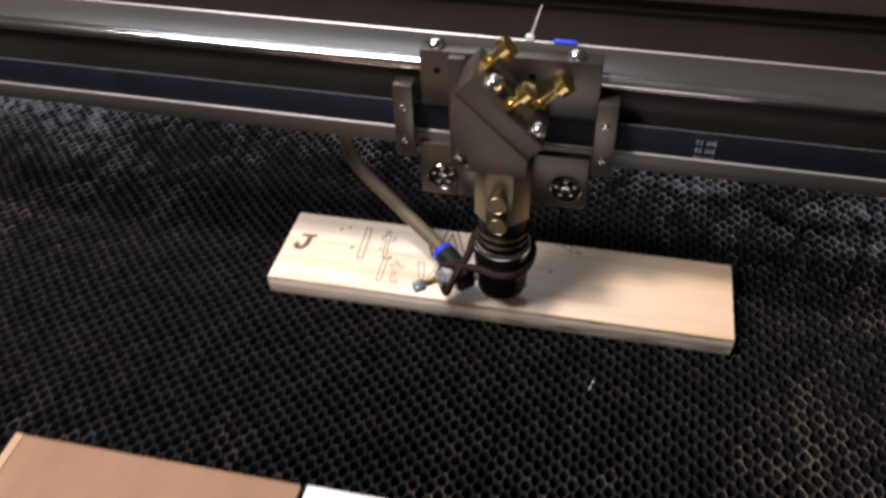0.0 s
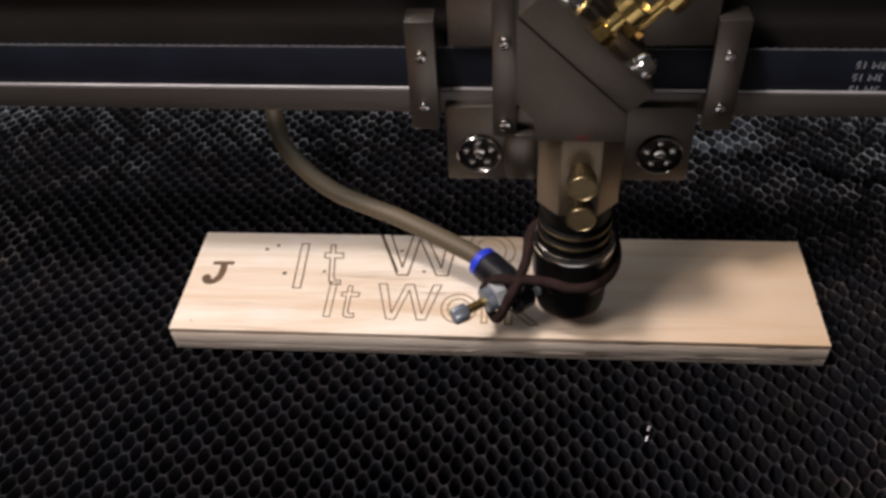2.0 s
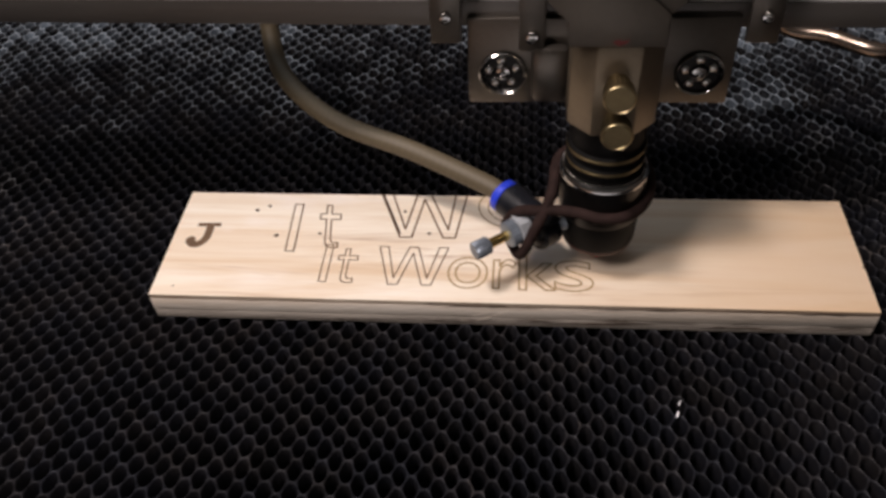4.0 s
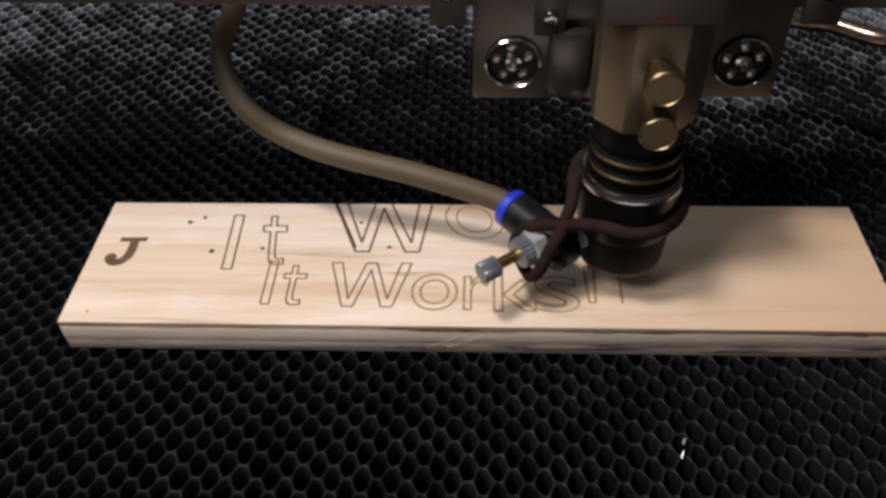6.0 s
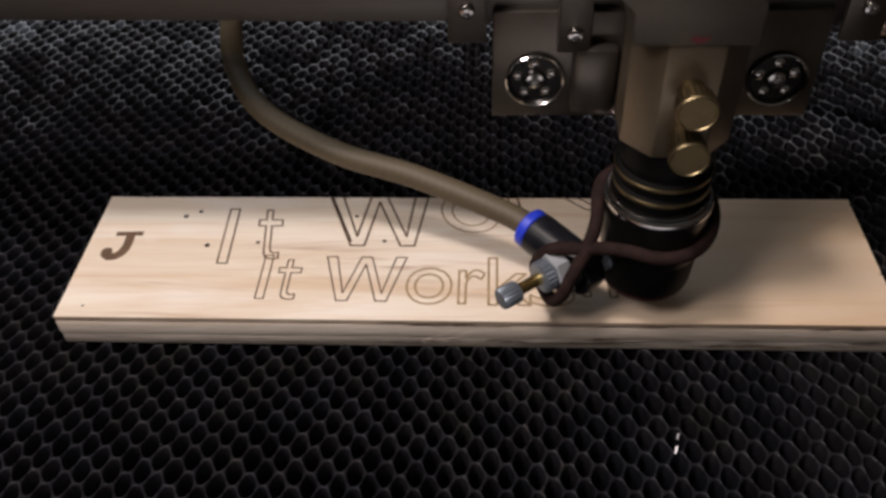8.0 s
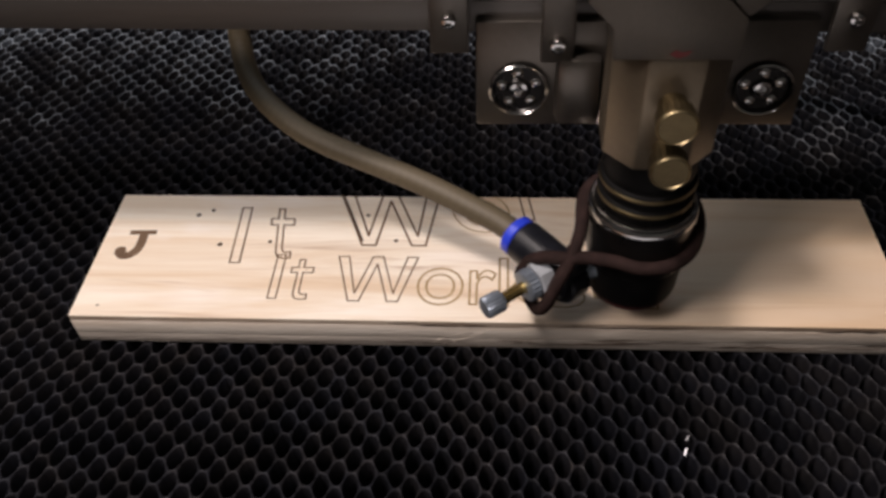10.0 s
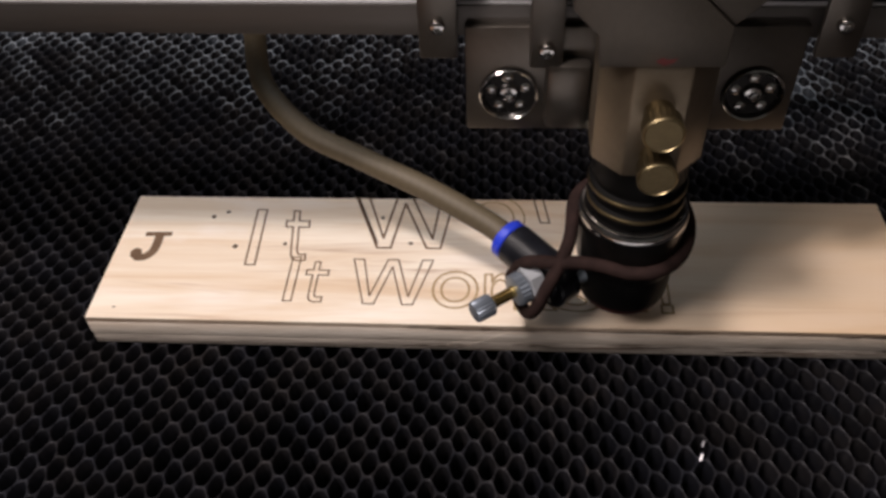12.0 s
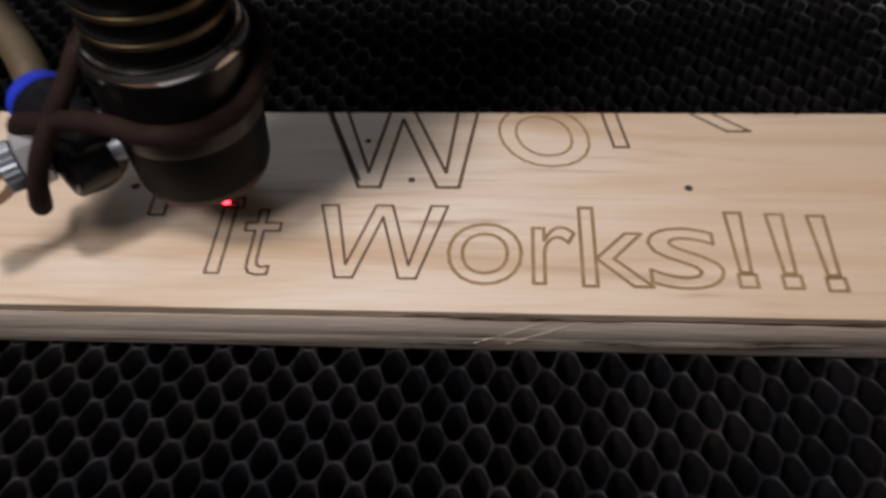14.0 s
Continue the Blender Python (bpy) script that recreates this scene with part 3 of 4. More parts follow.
def build_gantry():
    gantry = empty("gantry", "grey aluminium gantry rail with a polished guide shaft", "gantry", (0, AY * MM, 0))
    x0, x1 = -640, 860
    bm = B()
    # channel section: back web, lower lip, top flange
    prof = [(18.0, 94.6), (18.0, 103), (21.5, 103), (21.5, 98), (26.5, 98), (26.5, 134), (24.2, 136.5), (24.2, 140), (46.5, 140), (47.2, 138.5), (47.2, 94.6)]
    vs = [bm.verts.new(Vector((x0, y, z)) * MM) for y, z in prof]
    f = bm.faces.new(vs)
    g = bmesh.ops.extrude_face_region(bm, geom=[f])["geom"]
    bmesh.ops.translate(bm, verts=[v for v in g if isinstance(v, bmesh.types.BMVert)], vec=((x1 - x0) * MM, 0, 0))
    bmesh.ops.bevel(bm, geom=[e for e in bm.edges if abs((e.verts[0].co - e.verts[1].co).x) > 0.5], offset=0.35 * MM, segments=2, profile=0.5, affect="EDGES")
    part("rail", bm, "rail", gantry)
    bm = B()
    rod(bm, (x0, 102.6, 108.4), (x1, 102.6, 108.4), 1.3, 14)
    part("rear_tube", bm, "bright_edge", gantry, "bright thin tube behind the rail")
    # sheet over the lip, darker than the rail: shade put into its colour
    part("lip", box(B(), x0, x1, 17.3, 17.95, 94.4, 102.6, 0.1), "rail_lip", gantry, "front face of the lower lip, shade put into its colour")
    # thin dark sheet that stands for the shade inside the recess
    part("channel", box(B(), x0, x1, 25.6, 26.4, 98.5, 133.5), "rail_dark", gantry, "dark sheet for the shade in the channel behind the belt")
    bm = B()
    rod(bm, (x0, 22.0, 137.2), (x1, 22.0, 137.2), 3.2, 28)
    part("guide_shaft", bm, "shaft", gantry, "polished steel guide shaft")
    # bright rod added along the lip to draw its highlight line
    bm = B()
    rod(bm, (x0, 18.15, 103.05), (x1, 18.15, 103.05), 0.55, 8)
    part("lip_highlight", bm, "bright_edge", gantry, "bright rod for the highlight along the lower lip")
    return gantry


def build_belt():
    belt = empty("drive_belt", "dark blue-black toothed rubber drive belt with white print", "drive belt", (AX * MM, AY * MM, 0))
    part("band", box(B(), -560, 560, 18.6, 19.6, 103.2, 118.2, 0.15), "belt", belt)
    # lighter strip in place of the glints on the tips of the teeth
    part("edge", box(B(), -560, 560, 18.55, 19.0, 118.25, 118.6), "belt_edge", belt, "grey strip for the glints on the upper edge")
    bm = B()
    for i in range(-180, 181):
        box(bm, i * 3.0 - 0.75, i * 3.0 + 0.75, 19.6, 20.7, 103.3, 118.1)
    part("teeth", bm, "belt", belt, smooth=False)
    # three rows of the printed size
    for k in range(3):
        z = 114.4 - k * 4.4
        cu = bpy.data.curves.new("belt_print", "FONT")
        cu.body, cu.size, cu.extrude = "3M 15", 3.6 * MM, 0.00004
        cu.space_character = 1.05
        ob = new("belt_print", cu)
        me = bpy.data.meshes.new_from_object(ob.evaluated_get(bpy.context.evaluated_depsgraph_get()))
        bpy.data.objects.remove(ob)
        me.materials.clear()
        me.materials.append(M["print"])
        ob = new("belt_print", me)
        ob.parent = belt
        # printed upside down
        ob.matrix_local = Matrix.Translation((91.5 * MM, 18.5 * MM, z * MM)) @ Euler((radians(90), radians(180), 0)).to_matrix().to_4x4()
    return belt


def clamp(head, x0, x1):
    bm = B()
    box(bm, x0, x1, 11.2, 13.2, 90.8, 130.4, 0.5)
    box(bm, x0 + 0.1, x1 - 0.1, 12.9, 20.5, 128.2, 130.3, 0.4)
    c = part("belt_clamp", bm, "steel", head, "bent steel clamp plate")
    for z in (118.7, 100.0):
        screw("screw", ((x0 + x1) / 2, 11.2, z), (0, -1, 0), 1.9, 1.9, "chrome", c)


def roller(head, x, z):
    """A bearing wheel seen through a round opening: rim, hub and five holes shown by chrome domes."""
    bm = B()
    m = Matrix.Translation(Vector((x, 14.2, z)) * MM) @ Euler((radians(90), 0, 0)).to_matrix().to_4x4()
    lathe(bm, [(7.6, -1.5), (7.6, 0.5), (7.1, 1.0), (6.7, 0.5), (6.3, -0.3), (3.0, -0.3), (2.6, 0.2), (2.2, 0.5), (1.2, 0.5), (1.0, -0.2)], m, 36)
    w = part("roller", bm, "collar", head, "dark polished bearing wheel")
    # chrome domes and ring put the highlights onto the dark disc
    for i in range(5):
        a = 2 * math.pi * (i + 0.3) / 5
        bm = B()
        mm = m @ Matrix.Translation(Vector((4.6 * math.cos(a), 4.6 * math.sin(a), -0.3)) * MM)
        lathe(bm, [(1.45, -0.1), (1.45, 0.2), (1.1, 0.5), (0.5, 0.7), (0.1, 0.72)], mm, 16)
        part("hole_highlight", bm, "chrome", w, "chrome dome for the highlight at a hole")
    bm = B()
    lathe(bm, [(7.0, 0.9), (7.3, 1.2), (7.6, 0.9)], m, 40, cap=False)
    part("rim", bm, "chrome", w, "bright rim")
    bm = B()
    lathe(bm, [(2.4, 0.1), (2.2, 0.7), (1.3, 0.9), (1.0, 0.2)], m, 20)
    part("hub", bm, "chrome", w)
    return w


def build_head():
    head = empty("laser_head", "nickel-grey laser head with brass mirror screws and a black nozzle", "laser head", (AX * MM, AY * MM, 0))
    # carriage block and its fixings
    bm = B()
    box(bm, -43.4, 38.2, 14.0, 23.5, 120.2, 148.6, 0.6)
    block = part("carriage_block", bm, "steel", head, "satin machined carriage block")
    for x in (-36.5, 26.5):
        bm = B()
        lathe(bm, [(4.1, 148.6), (4.3, 149.2), (3.9, 150.6), (2.8, 151.7), (1.2, 152.2)], Matrix.Translation((x * MM, 18.8 * MM, 0)), 24)
        part("screw", bm, "chrome", block, "domed chrome screw")
    for x, z in ((-35.5, 138.5), (8.0, 139.5), (22.5, 138.5)):
        bm = B()
        lathe(bm, [(1.7, 0), (1.7, 0.15), (1.2, 0.15), (1.1, 0.02)], Matrix.Translation(Vector((x, 13.95, z)) * MM) @ Euler((radians(90), 0, 0)).to_matrix().to_4x4(), 16)
        part("hole", bm, "black_metal", block)
    clamp(head, -56.6, -47.2)
    clamp(head, 37.8, 47.4)
    # lower plate with rollers, folded at its top edge
    bm = B()
    box(bm, -45.6, 36.9, 14.6, 17.2, 66.8, 97.4, 0.5)
    box(bm, -45.4, -25.0, 15.5, 24.5, 95.0, 97.3, 0.4)
    box(bm, 17.0, 36.7, 15.5, 24.5, 95.0, 97.3, 0.4)
    part("roller_plate", bm, "steel", head, "bent steel plate under the belt")
    roller(head, -34.6, 78.4)
    roller(head, 26.8, 78.4)
    # flange beside the mirror housing
    bm = B()
    box(bm, -29.6, -21.6, 10.2, 14.6, 88.5, 147.5, 0.5)
    box(bm, -25.6, -14.0, 9.0, 14.4, 70.5, 90.0, 2.2)
    fl = part("flange", bm, "steel", head)
    for z in (124.0, 94.0):
        screw("screw", (-25.6, 10.2, z), (0, -1, 0), 2.1, 2.0, "chrome", fl)
    # mirror housing with the slanting cut
    bm = B()
    prism(bm, [(-22.0, 145.5), (10.6, 114.0), (10.6, 104.6), (-15.8, 104.6), (-16.4, 112.0), (-22.0, 118.0)], -13.9, 13.8, 0.5)
    part("mirror_housing", bm, "housing", head, "bead-blasted mirror housing with a slanting face")
    bm = B()
    prism(bm, [(-21.6, 145.7), (-14.6, 152.9), (17.4, 121.2), (10.7, 114.3)], -13.7, 13.5, 0.6)
    part("mirror_mount", bm, "housing", head, "thick slanting mirror plate")
    k = math.sqrt(0.5)

    def on_plate(s, y, out):
        """s along the slant from its top, out along its normal."""
        x0, z0 = -14.6, 152.9
        return (x0 + k * s + k * out, y, z0 - k * s + k * out)

    for s, y, top in ((4.5, 3.0, 14.5), (21.0, -11.0, 14.0), (35.5, 8.5, 19.0)):
        bm = B()
        rod(bm, on_plate(s, y, -0.5), on_plate(s, y, top - 3.5), 2.2, 16)
        p = part("mirror_screw", bm, "brass", head, "brass mirror adjusting screw")
        bm = B()
        knurled(bm, on_plate(s, y, top - 4.4), on_plate(s, y, top + 0.8), 4.9, 30, 0.22)
        part("knob", bm, "brass", p)
        bm = B()
        rod(bm, on_plate(s, y, 0.0), on_plate(s, y, 4.2), 3.5, 6, 0.4)
        part("lock_ring", bm, "brass", p)
    for s, y, r in ((11.0, -4.5, 4.2), (39.0, -7.5, 3.6)):
        bm = B()
        m, h = axis_matrix(on_plate(s, y, 0), on_plate(s, y, 5.5))
        lathe(bm, [(r * 1.15, 0), (r * 1.15, 0.9), (r, 1.0), (r, 2.4), (r * 0.85, 4.0), (r * 0.5, 5.1), (r * 0.42, 5.1), (r * 0.4, 3.4)], m, 28)
        part("screw", bm, "chrome", head, "domed chrome plate screw")
    # eight-sided neck and its two brass thumbscrews
    bm = B()
    w, c = 13.4, 7.2
    outline = [(-w - 1.2, -13.0 + c), (-w + c - 1.6, -13.0), (w - c - 1.6, -13.0), (w - 1.6, -13.0 + c), (w - 1.6, 12.5 - c), (w - c - 1.6, 12.5), (-w + c - 1.6, 12.5), (-w - 1.2, 12.5 - c)]
    lo = [bm.verts.new(Vector((x, y, 74.0)) * MM) for x, y in outline]
    f = bm.faces.new(lo)
    g = bmesh.ops.extrude_face_region(bm, geom=[f])["geom"]
    bmesh.ops.translate(bm, verts=[v for v in g if isinstance(v, bmesh.types.BMVert)], vec=(0, 0, 30.4 * MM))
    bmesh.ops.bevel(bm, geom=bm.edges[:], offset=0.4 * MM, segments=2, profile=0.5, affect="EDGES")
    part("neck", bm, "neck", head, "bronze-toned faceted neck")
    for x, z in ((-1.4, 92.6), (-1.1, 80.0)):
        bm = B()
        rod(bm, (x, -12.5, z), (x, -17.0, z), 3.4, 20)
        t = part("thumbscrew", bm, "brass_dull", head, "dull brass thumbscrew")
        bm = B()
        knurled(bm, (x, -16.6, z), (x, -21.4, z), 4.55, 48, 0.15)
        part("knob", bm, "brass_dull", t)
        # lighter ring for the highlight on the edge; the shaded knob is darker
        bm = B()
        lathe(bm, [(4.1, 0), (4.36, 0.35), (4.6, 0.1), (4.64, -0.5), (4.5, -0.9)], Matrix.Translation(Vector((x, -21.2, z)) * MM) @ Euler((radians(90), 0, 0)).to_matrix().to_4x4(), 40, cap=False)
        part("rim", bm, "brass_highlight", t, "bright brass rim, its highlight put into the colour")
    bm = B()
    prism(bm, [(-4.2, 106.1), (-2.2, 105.2), (-0.4, 105.9), (0.4, 107.0), (-1.6, 106.6), (-2.9, 107.2)], -13.96, -13.92)
    part("red_mark", bm, "red_mark", head, "smear of red marker")
    # lens tube, collar, nozzle: the tube stands a little off the beam
    AXIS = Matrix.Translation((-1.3 * MM, 0, -1.4 * MM))
    bm = B()
    lathe(bm, [(11.6, 55), (11.6, 58.2), (12.5, 58.6), (12.5, 60.4), (11.4, 60.8), (11.4, 63.0), (12.4, 63.4), (12.4, 65.2), (11.3, 65.6), (11.3, 67.6), (12.1, 68.0), (12.1, 80.0)], AXIS, 56)
    tb = part("lens_tube", bm, "black_metal", head, "black threaded lens tube")
    for z in (58.9, 63.7):
        bm = B()
        lathe(bm, [(12.5, z - 0.1), (12.66, z + 0.1), (12.66, z + 0.9), (12.5, z + 1.1)], AXIS, 56, cap=False)
        part("ring", bm, "brass_dull", tb, "brassy thread edge")
    bm = B()
    lathe(bm, [(12.6, 37.0), (13.6, 37.2), (13.9, 39.0), (14.5, 53.0), (14.45, 54.0), (13.8, 55.6), (13.4, 55.9), (11.0, 55.9)], AXIS, 64)
    part("collar", bm, "collar", head, "dark steel collar with a bright rim")
    bm = B()
    lathe(bm, [(12.9, 56.05), (13.5, 55.9), (14.25, 54.8), (14.56, 53.9), (14.57, 53.2)], AXIS, 64, cap=False)
    part("rim", bm, "chrome", head, "bright chamfered rim")
    bm = B()
    lathe(bm, [(2.2, 28.0), (2.2, 24.8), (10.7, 23.6), (12.0, 24.1), (12.7, 26.2), (13.2, 34.0), (13.2, 37.5)], AXIS, 64)
    part("nozzle", bm, "black_metal", head, "matt black air nozzle")
    # scattered red pointer light, coloured onto a thin band round the nozzle
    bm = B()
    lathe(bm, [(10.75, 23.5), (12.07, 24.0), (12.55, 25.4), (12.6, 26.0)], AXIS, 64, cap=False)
    part("nozzle_glow", bm, "nozzle_glow", head, "dull red band for the pointer's glow on the nozzle")
    # air fitting with blue release ring and needle screw
    bm = B()
    ring_c, elbow = Vector((-33.6, 7.2, 32.2)), Vector((-19.2, -7.0, 29.8))
    ax = (elbow - ring_c).normalized()
    rod(bm, ring_c + ax * 1.2, elbow + ax * 2.5, 6.3, 28, 0.6)
    rod(bm, elbow + Vector((-3.5, -3.8, 0.6)), elbow + Vector((1.8, 1.8, -0.2)), 5.4, 24, 0.6)
    fit = part("air_fitting", bm, "black_plastic", head, "black push-in air fitting")
    bm = B()
    rod(bm, ring_c - ax * 1.8, ring_c + ax * 1.4, 6.1, 28, 0.5)
    part("release_ring", bm, "blue", fit, "blue release ring")
    nut_a, nut_b, knob_a, knob_b = Vector((-25.8, -9.3, 33.8)), Vector((-32.4, -13.8, 33.4)), Vector((-38.3, -18.2, 33.2)), Vector((-43.0, -21.4, 33.0))
    bm = B()
    m, h = axis_matrix(nut_a, nut_a.lerp(nut_b, 0.55))
    lathe(bm, [(5.0, 0), (5.4, 0.4), (5.4, h - 0.4), (4.8, h)], m, 6)
    part("nut", bm, "zinc_matt", fit, "bright zinc lock nut")
    bm = B()
    knurled(bm, nut_a.lerp(nut_b, 0.58), nut_b, 4.6, 44, 0.28)
    part("lock_ring", bm, "zinc", fit)
    bm = B()
    rod(bm, nut_b, knob_a + (knob_b - knob_a) * 0.2, 1.7, 16)
    part("needle_screw", bm, "brass", fit)
    bm = B()
    knurled(bm, knob_a, knob_b, 3.1, 40, 0.25)
    part("needle_knob", bm, "zinc", fit, "knurled zinc knob")
    bm = B()
    rod(bm, elbow + Vector((1.0, 0.0, 1.6)), (-11.6, -5.0, 32.0), 2.4, 18, 0.4)
    part("nipple", bm, "zinc", fit, "bright threaded nipple")
    # cord: round the collar, crossed, and round the fitting
    front = [(-30.9, -6.5, 36.0), (-27.8, -9.2, 40.4), (-21.6, -11.6, 42.6), (-15.4, -12.4, 43.6)]
    for a, z in ((242, 43.6), (262, 43.2), (284, 42.8), (306, 42.8), (328, 43.6), (350, 45.6), (14, 47.6), (40, 49.0), (75, 50.0), (110, 50.4), (145, 50.5), (172, 50.5)):
        front.append((-1.3 + 15.55 * math.cos(radians(a)), 15.55 * math.sin(radians(a)), z))
    back = [(-17.6, -6.0, 47.5), (-20.4, -12.2, 42.6), (-23.6, -15.2, 36.6), (-26.4, -16.2, 29.0), (-28.6, -13.4, 24.4), (-31.2, -8.5, 25.6), (-33.0, -6.0, 30.5)]
    path = spline(front + back + [front[0]], 6)
    bm = B()
    tube(bm, path, 1.85, 12)
    part("cord", bm, "cord", head, "brown elastic cord tied round nozzle and fitting")
    return head


# ------------------------------------------------------------------ hose in short rigid lengths
SEG, SEG_LEN = 64, 2.8
RING = (-34.6, 8.2, 32.4)


def hose_curve(points):
    """Even stations along a smooth line that starts in the fitting and goes up behind the rail."""
    end = Vector(points[-1])
    y = max(end.y + 9, 74)
    pts = [RING] + list(points) + [(end.x + 1, (end.y + y) / 2, 82), (end.x - 8, y, 104), (end.x - 45, y + 4, 108), (end.x - 110, y + 4, 108), (end.x - 180, y + 4, 108)]
    line = spline(pts, 16)
    out, acc, nxt = [line[0]], 0.0, SEG_LEN
    for a, b in zip(line, line[1:]):
        d = (b - a).length
        while acc + d >= nxt and len(out) <= SEG:
            out.append(a.lerp(b, (nxt - acc) / d))
            nxt += SEG_LEN
        acc += d
    while len(out) <= SEG:
        out.append(out[-1] + (out[-1] - out[-2]))
    return out


def eased(points, dx, dy):
    """The same line while its far end stays behind as the head shifts."""
    n = len(points)
    return hose_curve([(x + dx * (i + 0.4) / n, y + dy * (i + 0.4) / n, z) for i, (x, y, z) in enumerate(points)])


LINE_0 = [(-38, 11.5, 34), (-67, 35, 39), (-96, 58, 46), (-105, 70, 58)]
LINE_1 = [(-40, 10, 34), (-67, 23, 38), (-100, 47, 44), (-115, 69, 54)]
LINE_A = [(-40, 11.5, 34), (-66, 24, 38), (-95, 36, 42), (-116, 55, 48), (-123, 72, 60)]
LINE_B = [(-41, 12.5, 34), (-66, 24, 38), (-91, 32, 42), (-114, 48, 46), (-124, 65, 53), (-123, 74, 66)]
LINE_C = [(-40, 10.5, 34), (-63, 16, 38), (-98, 25, 42), (-122, 40, 46), (-134, 60, 54), (-129, 70, 68)]
LINE_D = [(-40, 12, 34), (-59, 22, 38), (-80, 31, 42), (-100, 40, 46), (-116, 56, 52), (-120, 68, 64)]
LINE_E = [(-38, 12, 34.5), (-56, 27, 38), (-76, 55, 46), (-76, 68, 58)]
LINE_F = [(-36.5, 12.5, 35), (-43, 21, 38), (-50, 29, 42), (-54, 38, 52)]


def build_hose():
    hose = empty("air_hose", "yellowed translucent air hose pushed into the fitting", "hose", (AX * MM, AY * MM, 0))
    bm = B()
    r, n, e = 3.6, 22, 0.3
    prof = [(r, -e), (r, SEG_LEN + e)]
    lathe(bm, prof, None, n)
    first = part("hose_length", bm, "hose", hose)
    parts = [first]
    for i in range(1, SEG):
        o = first.copy()
        scene.collection.objects.link(o)
        parts.append(o)
    return hose, parts


def segment_pose(a, b):
    m, h = axis_matrix(a, b)
    return m


# ------------------------------------------------------------------ small things
def build_small():
    # scrap of foil caught in the bed
    bm = B()
    tube(bm, [(181.5, -36.0, 0.2), (182.0, -34.6, 1.0), (182.3, -33.9, 0.4)], 0.42, 6)
    tube(bm, [(182.6, -31.6, 0.3), (182.9, -30.6, 1.2), (183.6, -30.0, 0.5)], 0.36, 6)
    tagged(part("foil_scrap", bm, "foil"), "tiny bright foil scrap caught in the honeycomb", "scrap")
    # cardboard and paper in front of the bed
    card = empty("cardboard_sheet", "brown cardboard sheet with a pale folded edge", "cardboard")
    part("sheet", box(B(), -80, 59.5, -330, -117.5, 0.3, 4.0, 0.4), "card", card)
    bm = B()
    box(bm, -84.5, -79.9, -330, -117.3, 0.3, 4.6, 0.5)
    part("folded_edge", bm, "card_edge", card, "pale folded edge")
    tagged(part("paper_sheet", box(B(), 61.5, 260, -330, -115.5, 0.3, 1.2, 0.1), "paper"), "plain white paper sheet lying beside the cardboard", "paper")
    # cable tie behind the rail, with blue tape
    bm = B()
    rod(bm, (126.9, 118.5, 109.0), (132.4, 118.2, 129.5), 0.7, 8, 0, 0.6)
    box(bm, 124.6, 129.0, 116.6, 120.4, 107.9, 111.6, 0.3)
    tie = part("cable_tie", bm, "white")
    tagged(tie, "white cable tie with its tail sticking up from the rear tube", "cable tie")
    tie.matrix_world = Matrix.Translation((0, 0, 0))
    bm = B()
    rod(bm, (140.0, 118.5, 108.9), (152.5, 118.5, 108.8), 1.6, 16)
    tape = part("blue_tape", bm, "blue")
    tagged(tape, "small piece of blue tape wrapped round the rear tube", "tape")
    bm = B()
    tube(bm, spline([(200, 96, 100), (212, 106, 84), (222, 113, 63), (234, 114, 50.5), (249, 109, 50), (264, 98.5, 50), (284, 99, 50), (330, 104, 50), (480, 104, 48), (900, 104, 40)], 8), 3.1, 18)
    tagged(part("air_pipe", bm, "pipe"), "bent copper-toned metal pipe running behind the rail", "pipe")
    spot = B()
    lathe(spot, [(0.75, BT + 0.12), (0.7, BT + 0.16)], None, 16)
    dot = part("pointer_spot", spot, "laser")
    tagged(dot, "small glowing red pointer spot on the wood", "light spot")
    return tie, tape, dot


build_case()
build_honeycomb(-420, 660, -260, 262)
build_board()
gantry = build_gantry()
belt = build_belt()
head = build_head()
hose, hose_parts = build_hose()
tie, tape, dot = build_small()

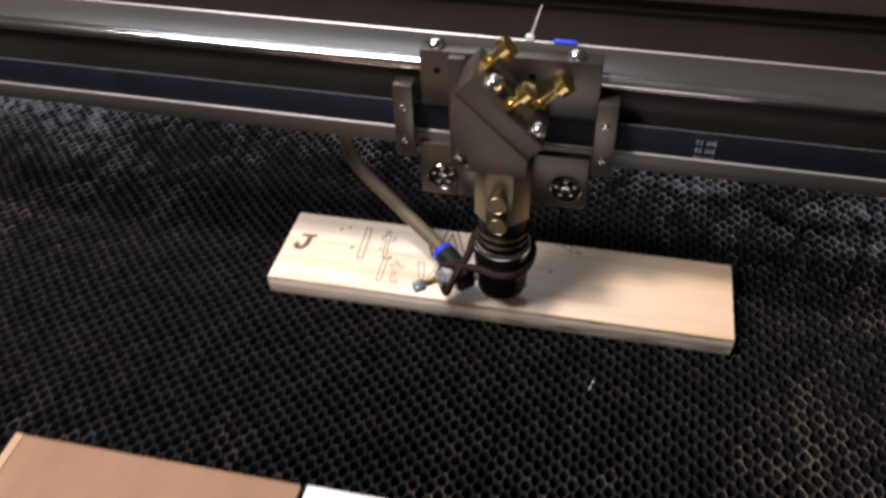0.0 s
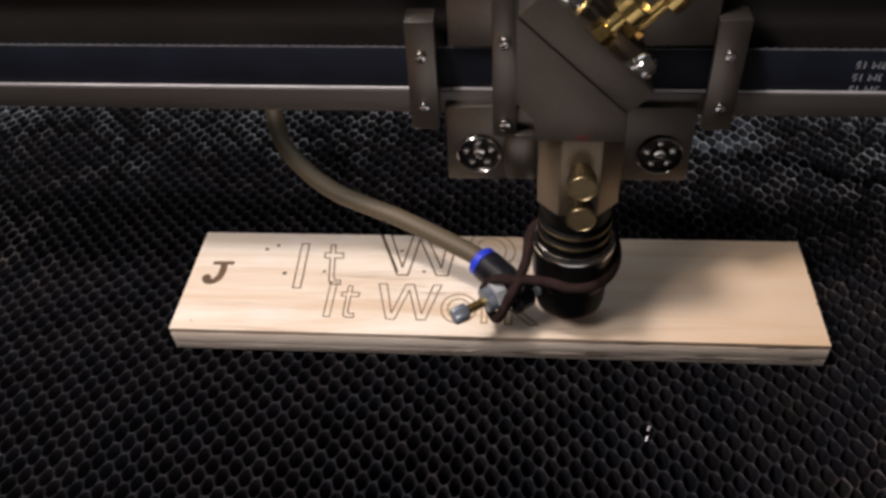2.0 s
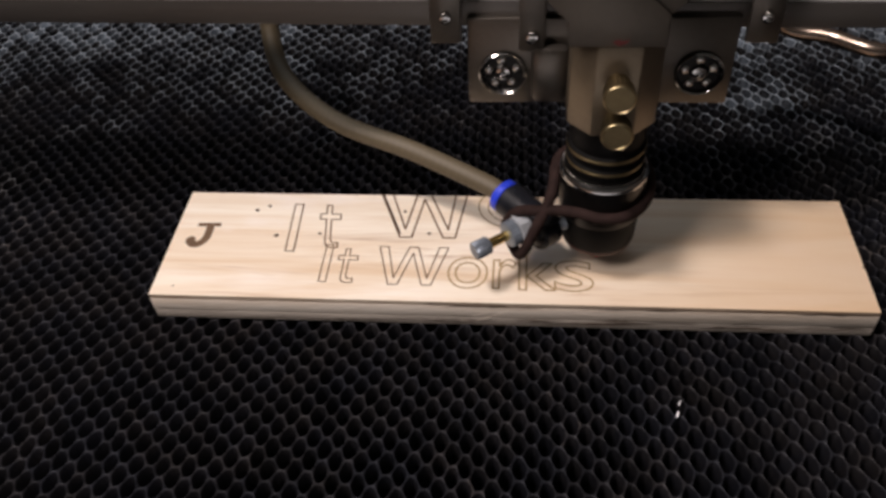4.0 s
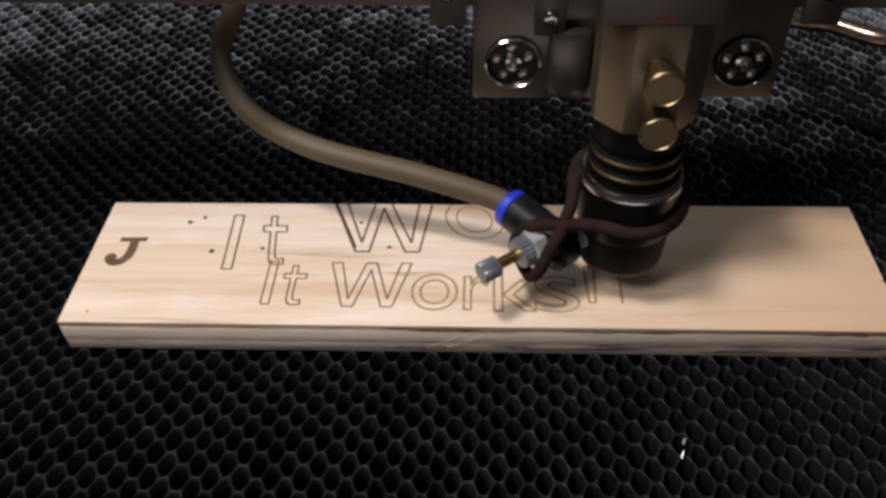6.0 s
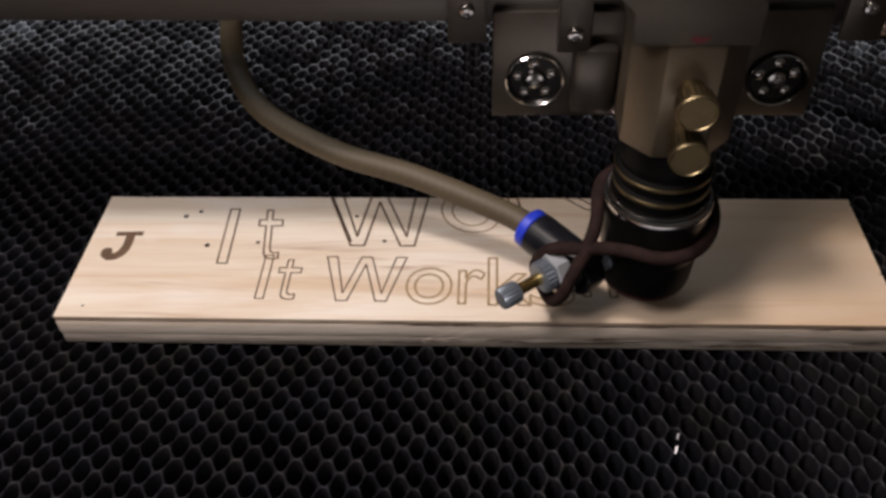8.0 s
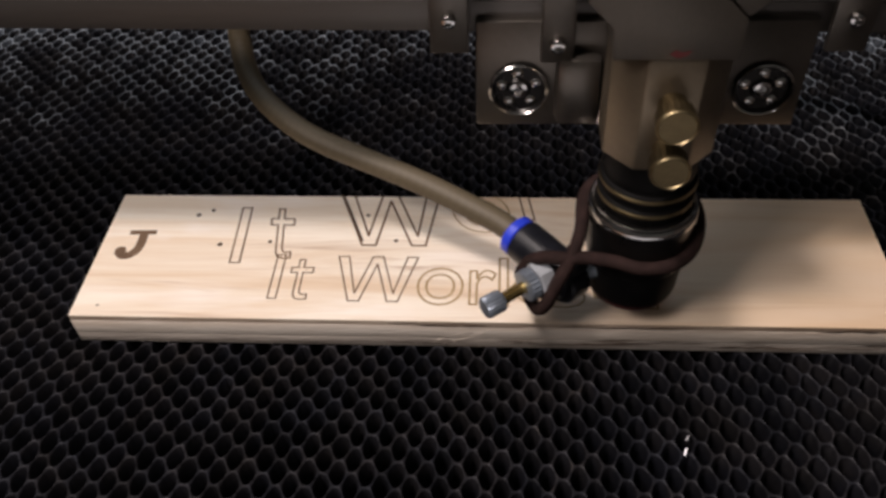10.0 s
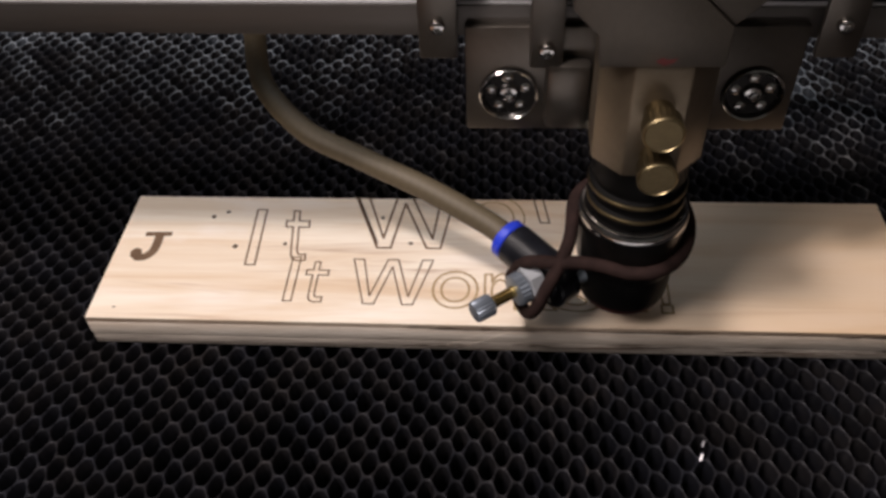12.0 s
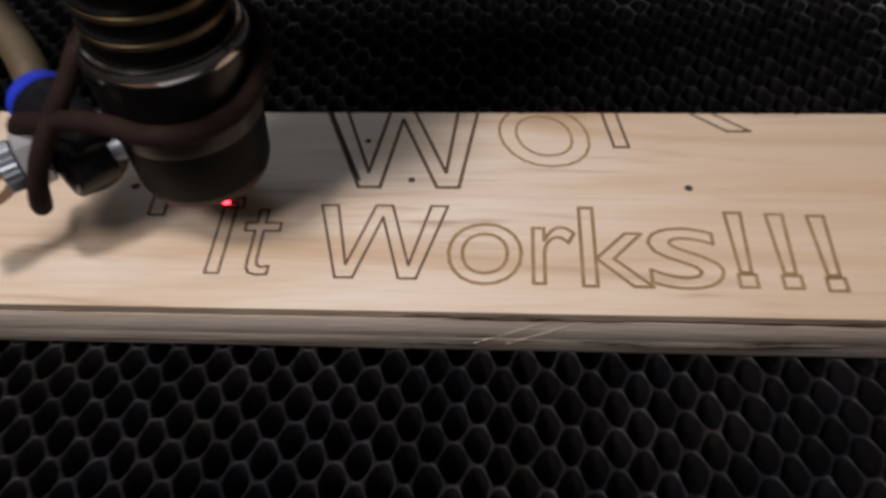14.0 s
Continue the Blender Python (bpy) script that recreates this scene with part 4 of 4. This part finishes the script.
# ------------------------------------------------------------------ what moves
HEAD_ROWS = [  # seconds, shift along the rail and of the gantry, metres
    (0.0, -.0220, -.0085), (0.5, -.0205, .0108), (1.0, -.0013, .0042), (1.5, 0, 0), (2.0, .0031, -.0039), (2.5, -.0095, -.0045), (3.0, .0004, -.0067), (3.4, -.0060, -.0010), (3.7, -.0030, .0040),
    (4.0, .0060, .0090), (4.4, .0085, -.0040), (4.7, .0062, -.0040), (5.1, .0100, .0085),
    (5.5, .0139, .0043), (6.0, .0167, .0064), (6.5, .0155, -.0065), (7.0, .0143, .0040), (7.5, .0221, .0068), (8.0, .0240, -.0053), (8.3, .0222, .0030), (8.6, .0218, .0070), (9.0, .0225, -.0070), (9.4, .0245, -.0095), (9.8, .0220, -.0085), (10.1, .0150, -.0075),
    (10.5, .0139, -.0110), (11.0, .0133, -.0070), (11.5, .0056, -.0100), (12.0, .0097, -.0076), (12.1, .0092, -.0070), (12.2, .0028, -.0050),
    (12.3, -.0160, -.0015), (12.4, -.0400, .0025), (12.5, -.0650, .0057), (12.6, -.0825, .0080), (12.7, -.0905, .0092), (12.8, -.0929, .0096),
    (13.5, -.0929, .0099), (14.0, -.0932, .0110)]
HOSE_ROWS = [(t, eased(line, dx, dy)) for t, line, dx, dy in (
    (0.0, LINE_0, 0, 0), (0.5, LINE_1, 0, 0), (1.0, LINE_A, 1, -4), (1.5, LINE_A, 0, 0), (2.0, LINE_A, -3, 4), (2.5, LINE_A, 9, 5), (3.0, LINE_A, 0, 6),
    (4.2, LINE_A, -6, 2), (5.5, LINE_C, 8, 2), (6.0, LINE_C, 5, 0), (6.5, LINE_B, 0, 0), (7.0, LINE_C, 8, 3), (7.5, LINE_C, 0, 0), (8.0, LINE_B, -8, -1),
    (9.3, LINE_B, -7, 2), (10.5, LINE_D, -1, 4), (11.0, LINE_D, 0, 0), (11.5, LINE_D, 8, 3), (12.0, LINE_D, 4, 1), (12.2, LINE_D, 10, 0),
    (12.5, LINE_E, 0, 0), (12.8, LINE_F, 0, 0), (14.0, LINE_F, 0, 0))]


def motions():
    both = [(t, pose(AX * MM + dx, AY * MM + dy, 0)) for t, dx, dy in HEAD_ROWS]
    for thing in (head, hose, dot):
        walk(thing, both)
    # the rail hangs a little lower at its far end
    walk(belt, [(t, pose(AX * MM + dx, AY * MM + dy, -0.0016, 0, 0.65, 0)) for t, dx, dy in HEAD_ROWS])
    walk(gantry, [(t, pose(0, AY * MM + dy, 0.0005, 0, 0.65, 0)) for t, dx, dy in HEAD_ROWS])
    for thing in (tie, tape):
        walk(thing, [(t, pose(0, dy, 0)) for t, dx, dy in HEAD_ROWS])
    for stroke, t in BURNT:
        walk(stroke, [(0.0, pose(0, 0, -0.0004)), (t, pose(0, 0, -0.0004)), (t + 0.1, pose(0, 0, 0)), (14.0, pose(0, 0, 0))])
    for i, piece in enumerate(hose_parts):
        walk(piece, [(t, segment_pose(c[i], c[i + 1])) for t, c in HOSE_ROWS])


motions()
